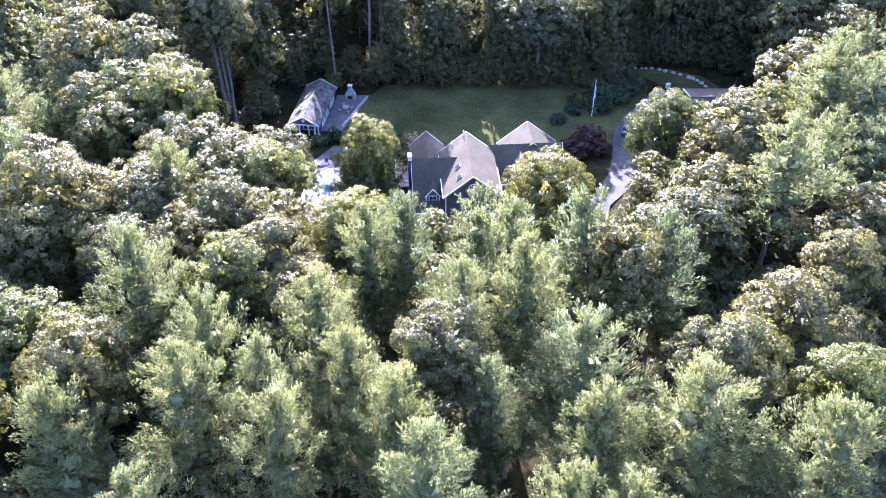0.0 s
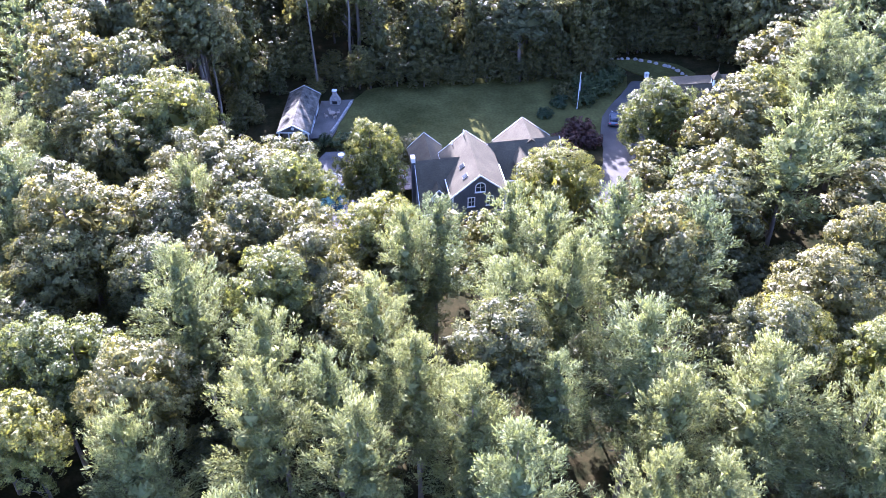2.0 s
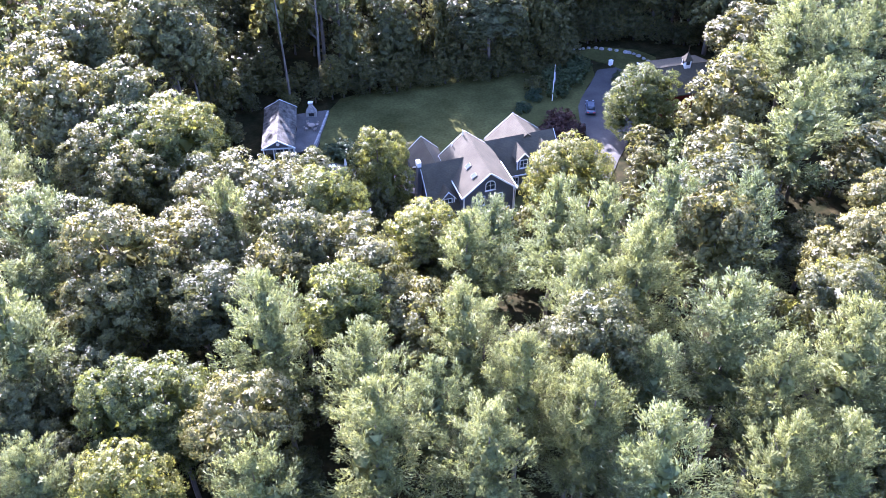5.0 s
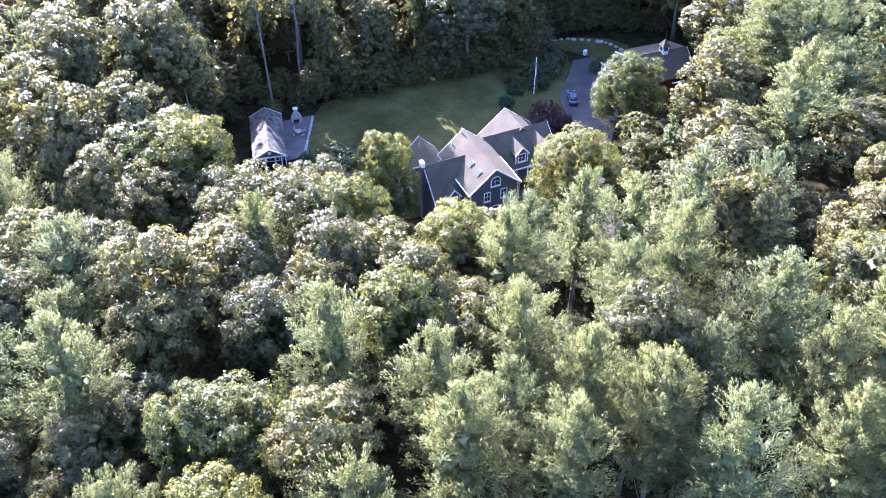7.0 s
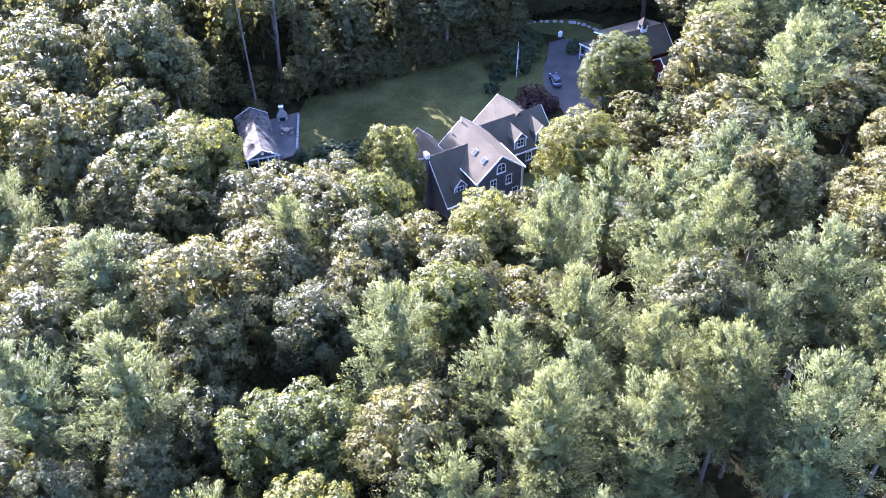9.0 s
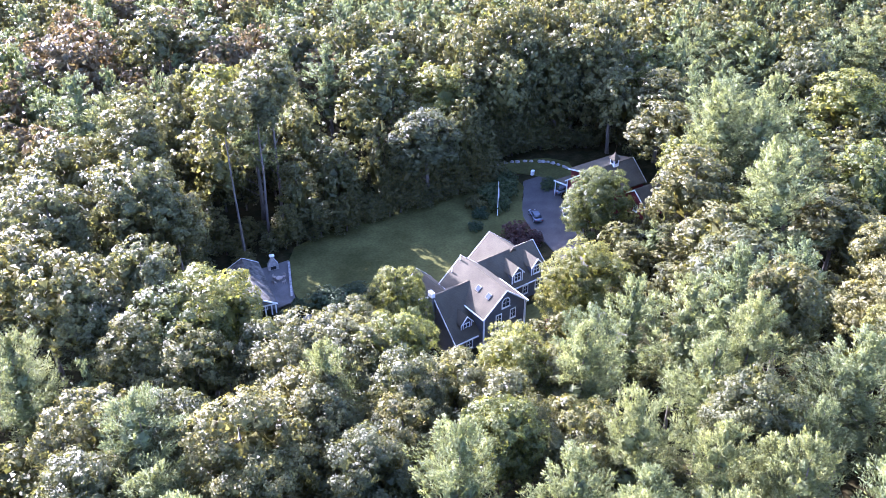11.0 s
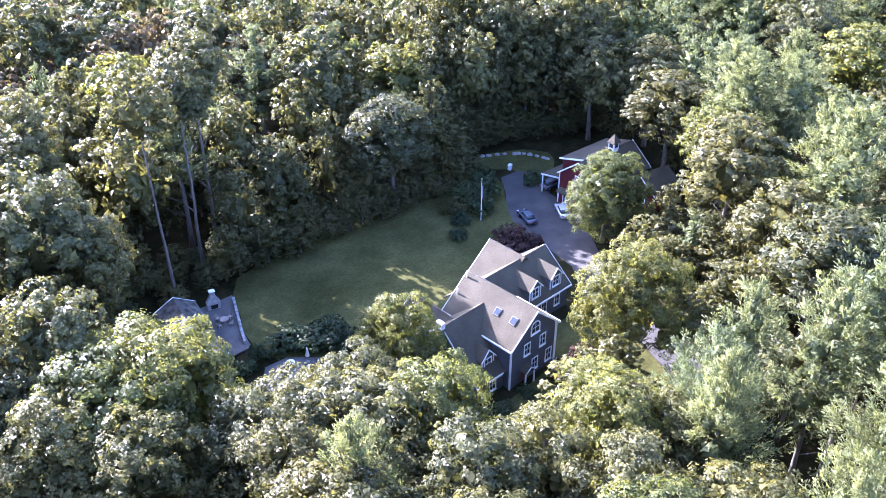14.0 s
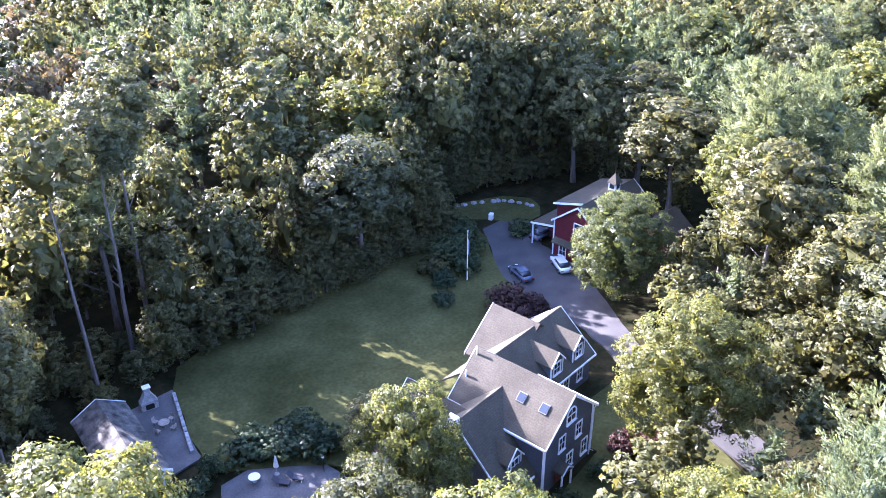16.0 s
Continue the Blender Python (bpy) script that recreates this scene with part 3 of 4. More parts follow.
PINES_B = [
    (-31.2, 69.6, 36.5, 5.1), (7.6, 69.6, 35.2, 4.0), (-56.7, 75.8, 35.6, 5.5), (25.4, 76.6, 32.8, 4.8), (6.8, 78.1, 32.8, 4.8),
    (15.0, 78.2, 34.0, 5.3), (-8.8, 78.2, 32.0, 3.4), (-65.6, 79.8, 34.0, 5.1), (-4.9, 83.0, 30.0, 4.4), (4.4, 84.8, 29.7, 4.3),
    (-57.7, 85.1, 29.2, 6.1), (-34.2, 92.7, 30.0, 4.0), (-56.6, 93.6, 31.5, 5.8), (46.0, 97.6, 31.5, 6.4), (62.2, 105.4, 25.2, 6.2),
    (54.6, 105.7, 27.6, 4.6), (-65.9, 115.8, 29.1, 4.6), (64.4, 116.3, 28.6, 5.5), (59.1, 121.6, 28.6, 5.5), (76.0, 124.5, 27.5, 5.0),
]
PINES_C = [
    (62.7, 125.6, 28.0, 6.4), (75.1, 133.5, 23.3, 6.2), (127.2, 139.8, 24.3, 6.2), (90.6, 158.2, 23.9, 6.2), (-13.0, 172.6, 27.6, 6.4),
    (5.6, 176.6, 27.6, 6.4), (-37.5, 179.0, 29.2, 5.9), (-8.7, 179.3, 27.2, 6.2), (87.6, 182.4, 20.6, 6.4), (75.7, 188.0, 20.6, 6.4),
    (11.0, 188.6, 25.5, 6.2), (-40.8, 189.3, 29.6, 6.2), (58.2, 192.6, 20.6, 6.4), (50.3, 200.5, 20.6, 6.4), (-39.2, 204.8, 28.4, 6.2),
    (43.7, 210.6, 22.6, 6.4), (27.1, 214.7, 24.6, 6.4), (-8.1, 246.3, 22.6, 6.4),
]
PINES = PINES_A + PINES_B + PINES_C
OAKS_A = [
    (-35.7, 58.9, 32.9, 4.9), (28.5, 60.0, 31.4, 4.3), (-0.8, 61.2, 32.5, 3.0), (38.6, 69.0, 28.0, 6.1), (-15.6, 71.9, 27.6, 5.3),
    (20.2, 73.4, 32.0, 4.0), (-36.9, 78.4, 28.5, 4.4), (-20.2, 78.5, 28.5, 4.7), (46.7, 78.6, 27.6, 4.2), (-49.9, 80.8, 29.0, 4.4),
    (-30.5, 82.5, 26.6, 5.0), (-9.8, 83.8, 24.6, 5.2), (-46.8, 86.4, 32.0, 6.1), (-21.4, 86.6, 25.6, 5.0), (-27.4, 88.0, 27.6, 4.9),
    (-40.3, 88.9, 28.0, 6.8), (-36.3, 89.6, 26.6, 4.8), (32.5, 92.1, 22.6, 6.7), (58.0, 92.8, 21.0, 6.8), (-38.6, 93.3, 27.0, 5.3),
]
OAKS_B = [
    (-37.3, 100.0, 25.6, 5.1), (-29.5, 100.5, 25.6, 6.8), (38.5, 100.5, 21.0, 5.9), (-37.3, 104.7, 25.6, 5.1), (-32.3, 105.4, 24.1, 5.8),
    (-24.4, 108.2, 21.2, 4.4), (43.3, 112.5, 24.0, 6.8), (-53.4, 121.8, 25.6, 5.0), (-46.7, 125.6, 29.4, 5.3), (-55.9, 127.9, 29.0, 6.6),
    (62.2, 137.2, 18.6, 6.8), (104.5, 137.2, 23.0, 6.2), (-59.3, 138.0, 27.6, 6.3), (-40.2, 145.4, 31.9, 6.2), (-55.1, 148.8, 29.0, 6.8),
    (72.7, 149.8, 18.6, 6.8), (-55.4, 155.7, 26.6, 6.8), (66.7, 159.0, 19.0, 6.0), (-42.6, 160.0, 24.6, 6.8), (19.0, 160.4, 18.6, 6.8),
]
OAKS_C = [
    (75.2, 168.8, 18.6, 6.8), (-48.3, 171.2, 25.6, 6.8), (-32.4, 172.3, 26.6, 6.8), (18.3, 180.8, 24.6, 6.8), (-17.6, 195.7, 26.6, 6.6),
    (31.9, 199.1, 22.6, 6.8), (10.2, 207.3, 24.6, 6.8), (-5.6, 218.2, 24.6, 6.8), (-15.9, 224.7, 27.0, 6.2),
]
OAKS_EXTRA = [(-52.0, 97.0, 27.0, 5.5), (-60.5, 101.0, 27.5, 5.5), (-47.0, 107.0, 26.0, 5.0), (-63.5, 90.0, 29.0, 5.0), (-51.0, 113.0, 26.5, 5.2)]
OAKS = OAKS_EXTRA + OAKS_A + OAKS_B + OAKS_C
MAPLES_A = [
    (-45.3, 55.7, 30.9, 2.8), (39.9, 57.6, 30.1, 3.6), (-42.0, 64.3, 29.7, 5.0), (32.3, 64.4, 26.0, 4.7), (-47.0, 66.5, 30.0, 3.2),
    (-23.9, 75.0, 30.0, 3.5), (-12.9, 85.6, 26.3, 3.0), (-10.8, 90.0, 24.0, 3.8), (-22.8, 98.6, 25.6, 4.7), (69.1, 95.8, 25.9, 6.2),
    (-40.5, 115.6, 27.8, 6.5), (-45.6, 116.7, 27.5, 6.8), (-41.4, 119.5, 25.6, 6.2), (50.9, 121.7, 21.0, 4.2), (99.7, 123.1, 22.6, 6.8),
    (106.7, 159.1, 20.6, 6.8), (32.6, 175.4, 20.6, 6.8), (-14.2, 186.2, 26.6, 5.2),
]
MAPLES = MAPLES_A
RUSTY_A = [
    (-28.4, 192.5, 26.6, 6.8), (-37.6, 223.3, 24.6, 6.8), (-30.8, 231.1, 24.6, 6.8),
]
RUSTY = RUSTY_A


# ---- trees ----
def leaves(centre, normal, size, rng, ratio=0.75):
    """Pointed leaves at centres, facing normals."""
    normal = unit(normal)
    u = unit(np.cross(normal, rng.normal(size=centre.shape)))
    w = np.cross(normal, u)
    s = size[:, None]
    return np.stack([centre + u * s, centre - u * s * 0.7 + w * s * ratio, centre - u * s * 0.7 - w * s * ratio], 1).reshape(-1, 3)


def broad_crown(seed, lobes, clumps, per, leaf, radius=4.5, low=8.0, top=20.0):
    """An uneven dome of rounded lobes, each set with leafy clumps. Returns places and roundness."""
    rng = np.random.default_rng(seed)
    mid, half = low + (top - low) * 0.45, (top - low) * 0.55
    cs, ns, ss, rs, hubs, girths = [], [], [], [], [], []
    for k in range(lobes):
        z = 1 - 1.62 * ((k + 0.35) / lobes) ** 0.92
        a = k * 2.39996 + rng.normal() * 0.35
        rr = math.sqrt(max(0.0, 1 - z * z))
        wob = 1 + (0.13 * math.sin(2 * a + seed) + 0.12 * math.sin(3 * a + 2 * seed)) * rr + 0.07 * rng.normal()
        lr = radius * rng.uniform(0.24, 0.40) * (1 if lobes < 40 else 0.8)
        d = np.array([rr * math.cos(a), rr * math.sin(a), z])
        lobe = d * (np.array([radius, radius, half]) - lr * 0.75) * np.array([wob, wob, 0.97 + 0.06 * rng.normal()]) + np.array([0, 0, mid])
        hubs.append(lobe - d * lr * 0.35)
        girths.append(np.array([lr, lr, lr * 0.9]) * 0.54)
        m = max(4, int(clumps * (lr / radius / 0.32) ** 2))
        p = unit(rng.normal(size=(m, 3)) + d * 1.0 + np.array([0, 0, 0.55]))
        spot = lobe + p * lr * rng.uniform(0.82, 1.12, (m, 1)) * np.array([1, 1, 0.9])
        for c, q in zip(spot, p):
            cr = radius * rng.uniform(0.08, 0.135)
            n = int(per * rng.uniform(0.75, 1.25))
            w = unit(rng.normal(size=(n, 3)) + q * 0.7)
            cs.append(c + w * cr * rng.uniform(0.45, 1.15, (n, 1)) * np.array([1, 1, 0.75]))
            ns.append(w + q * 0.5 + rng.normal(size=(n, 3)) * 0.45)
            rs.append(w * 0.7 + q * 0.6 + d * 0.25 + np.array([0, 0, 0.15]) + rng.normal(size=(n, 3)) * 0.40)
            ss.append(leaf * rng.uniform(0.65, 1.3, n))
    # hidden lumps inside the lobes, added so that the crown shades itself
    hubs.append(np.array([0, 0, mid]))
    girths.append(np.array([radius, radius, half]) * 0.46)
    return crown_of(leaves(np.concatenate(cs), np.concatenate(ns), np.concatenate(ss), rng), np.concatenate(rs), lumps(hubs, girths, leaf < 0.2))


def pine_crown(seed, boughs, plumes, blades, blade, radius=4.6, low=11.0, top=27.0):
    """Spreading boughs that carry upswept plumes of needle brushes. Returns places and roundness."""
    rng = np.random.default_rng(seed)
    cs, ws, ss, rs = [], [], [], []
    lop, blunt = rng.uniform(0, math.tau), rng.uniform(1.5, 2.3)
    for k in range(boughs):
        f = (k + rng.uniform(0, 0.9)) / boughs
        z = low + (top - low) * f * 0.96
        prof = (1 - f ** blunt) ** 0.72 * min(1.0, 0.72 + 1.1 * f) + 0.03
        a = k * 2.39996 + rng.normal() * 0.5
        ln = radius * prof * rng.uniform(0.62, 1.18) * (1 + 0.14 * math.cos(a - lop))
        out = np.array([math.cos(a), math.sin(a), 0.0])
        across = np.array([-math.sin(a), math.cos(a), 0.0])
        m = max(2, int(round(plumes * (0.3 + 0.9 * ln / radius))))
        for j in range(m):
            g = rng.uniform(0.42, 1.0) if j else 1.0
            side = rng.normal() * 0.24 * ln * (1.2 - g * 0.6) if j else 0.0
            tall = 0.52 * rng.uniform(0.7, 1.3) * (0.75 + 0.5 * radius * prof / 4.6)
            spot = out * ln * g + across * side + np.array([0, 0, z + ln * (0.06 + 0.42 * f) * g ** 1.6 - abs(side) * 0.15])
            axis = out * (0.95 - 0.55 * f) + across * (side / max(ln, 0.5)) * 0.8 + np.array([0, 0, 0.55 + 0.5 * f]) + rng.normal(size=3) * 0.15
            axis = axis / np.linalg.norm(axis)
            n = int(blades * rng.uniform(0.8, 1.2))
            t = rng.uniform(-1.0, 1.0, (n, 1))
            r = unit(rng.normal(size=(n, 3))) * (0.68 * tall * np.sqrt(1.05 - t * t * 0.9))
            way = unit(axis * 0.9 + unit(r) * 0.55 + rng.normal(size=(n, 3)) * 0.3)
            cs.append(spot + axis * tall * t + r)
            ws.append(way)
            rs.append(unit(r) * 0.75 + axis * (0.35 + 0.35 * t) + np.array([0, 0, 0.25]) + rng.normal(size=(n, 3)) * 0.20)
            ss.append(blade * rng.uniform(0.7, 1.3, n))
    # hidden lumps round the stem, added to stop sun passing through
    hubs, girths = [], []
    for k in range(16):
        f = k / 16
        prof = (1 - f ** blunt) ** 0.72 * min(1.0, 0.72 + 1.1 * f)
        a = k * 2.39996
        q = radius * prof * 0.22
        hubs.append(np.array([q * math.cos(a), q * math.sin(a), low + (top - low) * f * 0.95]))
        girths.append(np.array([radius * prof * 0.24, radius * prof * 0.24, 0.95]))
    c, way, s = np.concatenate(cs), np.concatenate(ws), np.concatenate(ss)[:, None]
    side = unit(np.cross(way, rng.normal(size=way.shape)))
    blade_tris = np.stack([c - way * s, c + way * s + side * s * 0.23, c + way * s - side * s * 0.23], 1).reshape(-1, 3)
    return crown_of(blade_tris, np.concatenate(rs), lumps(hubs, girths, blade < 0.3))


def crown_mesh(name, made, material):
    return leaf_mesh(name, made, material)


def trunk_mesh(name, seed, height, girth, limbs, first):
    rng = random.Random(seed)
    bm = bmesh.new()
    n = 7
    sway = [(rng.uniform(-0.25, 0.25) * k / n, rng.uniform(-0.25, 0.25) * k / n) for k in range(n + 1)]
    pts = [(sway[k][0], sway[k][1], -0.6 + (height + 0.6) * k / n) for k in range(n + 1)]
    tube(bm, pts, [girth * (1.25 if k == 0 else 1) * (1 - 0.88 * k / n) for k in range(n + 1)], 8)
    for k in range(limbs):
        z = first + (height - first) * (k + 0.5) / limbs * 0.85
        a = rng.uniform(0, math.tau)
        ln = rng.uniform(1.6, 3.0) * (1 - 0.4 * z / height)
        r = girth * 0.35 * (1 - 0.7 * z / height)
        tube(bm, [(0, 0, z), (ln * 0.5 * math.cos(a), ln * 0.5 * math.sin(a), z + ln * 0.35), (ln * math.cos(a), ln * math.sin(a), z + ln * 0.8)], [r, r * 0.7, r * 0.25], 5)
    me = bpy.data.meshes.new(name)
    bm.to_mesh(me)
    bm.free()
    me.materials.append(BARK)
    me.shade_smooth()
    return me


KINDS = {}


def tree_models(key, name, label, category, material, count, crown, height, reach, girth, limbs, first):
    """Model trees of one kind, to copy."""
    KINDS[key] = []
    for k in range(count):
        KINDS[key].append((name, label, category, crown_mesh("crown", crown(k), material), trunk_mesh("trunk", 31 * k + len(key), height * 0.93, girth, limbs, first), height, reach))


# near models have finer and more leaves than those further off: "1" near, "2" middle, "3" beyond the lawn
for lod, k_pine, k_leaf, n in (("1", (78, 5, 48, 0.165), (36, 13, 36, 0.122), 5), ("2", (60, 4, 32, 0.215), (32, 11, 20, 0.180), 4), ("3", (46, 3, 20, 0.28), (28, 9, 13, 0.25), 3)):
    tree_models("p" + lod, "pine_tree", "tall white pine with blue-green needle brushes", "tree", PINE, n, lambda k: pine_crown(10 + k, *k_pine), 27.0, 4.6, 0.30, 8, 4.0)
    tree_models("d" + lod, "oak_tree", "broad oak with olive green leaf clumps", "tree", OAK, n, lambda k: broad_crown(40 + k, *k_leaf), 20.0, 4.5, 0.34, 9, 5.5)
    tree_models("y" + lod, "maple_tree", "yellow-green maple with dense rounded crown", "tree", MAPLE, n - 1, lambda k: broad_crown(70 + k, *k_leaf), 20.0, 4.5, 0.32, 9, 5.5)
    if lod != "1":
        tree_models("e" + lod, "oak_tree", "shaded oak at the wood's edge, leafy to the ground", "tree", OAK, 3, lambda k: broad_crown(110 + k, 36, 8, 13, 0.22, 4.5, 0.5, 20.0), 20.0, 4.5, 0.3, 9, 3.0)
tree_models("g2", "maple_tree", "green maple with a full crown close to the house", "tree", MAPLE, 3, lambda k: broad_crown(130 + k, 56, 17, 48, 0.095, 4.5, 1.5, 14.0), 14.0, 4.5, 0.3, 9, 2.0)
tree_models("t3", "oak_tree", "tall forest oak with a bare pale trunk", "tree", OAK, 2, lambda k: broad_crown(150 + k, 26, 9, 16, 0.24, 4.5, 15.0, 28.0), 28.0, 4.5, 0.3, 7, 15.0)
tree_models("r3", "oak_tree", "oak turning rusty brown in early autumn", "tree", RUST, 2, lambda k: broad_crown(90 + k, 26, 9, 14, 0.25), 20.0, 4.5, 0.32, 9, 5.5)


def plant(kind, x, y, top, reach, rng, group=""):
    lod = "1" if y < 72 or (x < 2 and y < 122) else ("2" if y < 180 else "3")
    kind = next(k for k in (kind + lod, kind + "2", kind + "3") if k in KINDS)
    name, label, category, crown, trunk, h0, r0 = KINDS[kind][rng.randrange(len(KINDS[kind]))]
    z = ground_z(x, y)
    sz, sx = (top - z) / h0, reach / r0
    e = new(name)
    e.matrix_world = pose(x, y, z, rng.uniform(-2, 2), rng.uniform(-2, 2), rng.uniform(0, 360))
    tagged(e, label, category, group or "trees of the wood")
    # a tall narrow tree has a longer trunk, not a drawn-out crown
    cz = min(sz, sx * {"p": 1.05, "e": 2.4, "g": 2.0}.get(kind[0], 0.92))
    for n, me, m in (("trunk", trunk, Matrix.Diagonal((sx, sx, sz, 1))), ("crown", crown, pose(0, 0, h0 * (sz - cz)) @ Matrix.Diagonal((sx, sx, cz, 1)))):
        ob = new(n, me)
        ob.parent = e
        ob.matrix_local = m
    return e


# clearings: (x0, x1, y0, y1) kept free of filling trees
CLEAR = [(-13, 24, 106, 134), (-27, -8, 114, 141), (-33, 1, 138, 157), (-14, 34, 130, 160), (20, 27.5, 105, 121), (25, 46, 122, 160), (40, 60, 129, 163)]


def is_clear(x, y, pad=0.0):
    return any(a - pad < x < b + pad and c - pad < y < d + pad for a, b, c, d in CLEAR)


def in_light(x, y, reach, ease=1.0):
    """The gaps in the far wood by which the low sun reaches the pool house and the lawn."""
    across = x + 0.125 * (y - 150)
    return 160 < y < 205 and (abs(across + 26.3) < 1.6 + reach * 0.85 or any(abs(across - c) < w + reach * 0.75 * ease for c, w in ((-13.0, 0.3), (-3.0, 0.5), (7.0, 0.3))))


def open_view(x, y):
    """The height to which trees stay down in front of the house, the pool and the pool house."""
    if -23.5 < x < -11.5 and 84 < y < 114:
        return max(0.74 * (111.5 - y), 2.5)
    if -16 < x < 26 and y < 112:
        return max(0.78 * (115 - y) + 0.5, 3.0)
    if -25 < x <= -16 and y < 116:
        return max(0.74 * (122 - y), 3.0)
    if -48 < x <= -25 and y < 141:
        return max(0.74 * (141 - y) - 3, 3.0)
    return 99.0


def forest():
    rng = random.Random(5)
    spots = []
    for kind, x, y, top, reach in (("g", 15.5, 106.2, 18.3, 6.3), ("g", 38.2, 130.0, 14.0, 6.0), ("g", -12.4, 117.8, 16.4, 5.0), ("e", -13.2, 113.2, 11.0, 3.0), ("d", -27.2, 112.2, 17.2, 4.4), ("e", 47.6, 118.8, 15.0, 4.2),
                                   ("e", 31.5, 112.5, 10.0, 3.4), ("e", 37.5, 108.0, 11.0, 3.8), ("e", 31.0, 102.5, 12.0, 4.0), ("e", 41.5, 113.0, 10.0, 3.6), ("e", 38.5, 118.0, 7.5, 3.0), ("e", 45.0, 107.0, 16.0, 4.4), ("e", 29.8, 97.0, 15.0, 4.0), ("d", -41.0, 150.8, 26.0, 5.6), ("e", -35.5, 156.4, 22.0, 4.6), ("d", -36.5, 170.0, 30.0, 5.4), ("d", -36.0, 164.0, 27.0, 4.6), ("t", -21.6, 160.6, 34.0, 4.4), ("d", -15.0, 165.0, 32.0, 4.6), ("d", -38.0, 141.0, 27.0, 5.0), ("d", -10.0, 170.0, 33.0, 5.0), ("e", -5.2, 131.2, 4.6, 3.2)):
        plant(kind, x, y, top, reach, rng, "trees round the clearing")
        spots.append((x, y, reach))
    for _ in range(16):
        x, y = rng.uniform(-47, -32), rng.uniform(144, 168)
        plant("e", x, y, ground_z(x, y) + rng.uniform(2.5, 6), rng.uniform(1.6, 2.6), rng, "low growth beside the pool house")
    for k in range(12):
        x, y = -33 + 1.8 * k, rng.uniform(160, 168)
        plant("e", x, y, ground_z(x, y) + rng.uniform(2.5, 5.5), rng.uniform(1.6, 2.6), rng, "low growth behind the patio")
    # the wood's edge behind the lawn, low growth in front
    for k in range(26):
        x = -13 + 2.6 * k + rng.uniform(-0.9, 0.9)
        y = 160.6 + rng.uniform(-0.6, 0.8) + (9.5 if x > 37 else 0)
        plant("e", x, y, ground_z(x, y) + rng.uniform(4, 10), rng.uniform(2.0, 3.0), rng, "low growth behind the lawn")
    edge = [(-9, 163.5), (2, 164), (14, 163), (24, 163), (34, 165), (38, 172.5), (46, 172.5), (55, 171), (63, 168), (72, 162)]
    for (ax, ay), (bx, by) in zip(edge, edge[1:]):
        n = max(2, round(math.hypot(bx - ax, by - ay) / 3.6))
        for k in range(n):
            x, y = ax + (bx - ax) * k / n + rng.uniform(-0.8, 0.8), ay + (by - ay) * k / n + rng.uniform(-0.4, 2.2)
            reach = rng.uniform(3.4, 4.8) if x < 36 else rng.uniform(4.4, 5.6)
            if in_light(x, y, reach * 0.55):
                continue
            plant("e", x, y, ground_z(x, y) + (rng.uniform(17, 22) if x < 36 else rng.uniform(24, 27) if x < 50 else rng.uniform(27, 31)), reach, rng, "trees behind the lawn")
            spots.append((x, y, reach))
    for k in range(10):
        x, y = 41 + 4.2 * k, 181 - 0.32 * max(0, k - 4) * 4.2 + rng.uniform(-1, 1)
        plant("e", x, y, ground_z(x, y) + rng.uniform(28, 33), rng.uniform(4.6, 5.8), rng, "trees behind the lawn")
        spots.append((x, y, 5.0))
    for kind, rows in (("p", PINES), ("d", OAKS), ("y", MAPLES), ("r", RUSTY)):
        for x, y, top, reach in rows:
            if in_light(x, y, reach, 0.4):
                continue
            reach = max(reach * (1.12 if kind == "p" else 1.05), 0.17 * (top - ground_z(x, y)))
            plant(kind, x, y, top, reach, rng)
            spots.append((x, y, reach))
    # lower trees in the gaps that let the sun through, and a leafy skirt behind the bank
    low = []
    for _ in range(1500):
        x, y, reach = rng.uniform(-40, 14), rng.uniform(161, 204), rng.uniform(2.4, 3.8)
        if len(low) >= 70 or not in_light(x, y, 2.6) or any((x - a) ** 2 + (y - b) ** 2 < (0.6 * (reach + r)) ** 2 for a, b, r in low + spots):
            continue
        beam = 0.456 * (y - 149) + 0.4 if x + 0.125 * (y - 150) < -20 else 0.456 * (y - 147) - 3.5
        if min(beam, 19) - ground_z(x, y) > 3:
            plant("e", x, y, min(beam, 19), reach, rng, "low growth behind the patio")
            low.append((x, y, reach))
    for k in range(14):
        x = 38.5 + 2.6 * k + rng.uniform(-0.6, 0.6)
        y = 169.6 - 0.45 * max(0, x - 52) + rng.uniform(-0.5, 0.5)
        plant("e", x, y, ground_z(x, y) + rng.uniform(4.5, 8.5), rng.uniform(2.2, 3.0), rng, "low growth behind the lawn")
    # filling: evenly strewn places in the seen part of the wood
    area = [(-75, 28), (60, 28), (110, 60), (215, 150), (225, 200), (125, 320), (-15, 360), (-60, 260), (-92, 180), (-85, 85)]

    def inside(x, y):
        c = False
        for (ax, ay), (bx, by) in zip(area, area[1:] + area[:1]):
            if (ay > y) != (by > y) and x < (bx - ax) * (y - ay) / (by - ay) + ax:
                c = not c
        return c

    far = []
    for _ in range(26000):
        x, y = rng.uniform(-115, 270), rng.uniform(28, 380)
        if not inside(x, y):
            continue
        reach = rng.uniform(3.4, 5.6) if y < 120 else rng.uniform(3.8, 6.6)
        if is_clear(x, y, reach * 0.7):
            continue
        gap = 0.6 if y < 102 else 0.62 if y < 170 else (0.66 if y < 230 else 0.74)
        if any((x - a) ** 2 + (y - b) ** 2 < (gap * (reach + r)) ** 2 for a, b, r in spots):
            continue
        if in_light(x, y, reach):
            continue
        spots.append((x, y, reach))
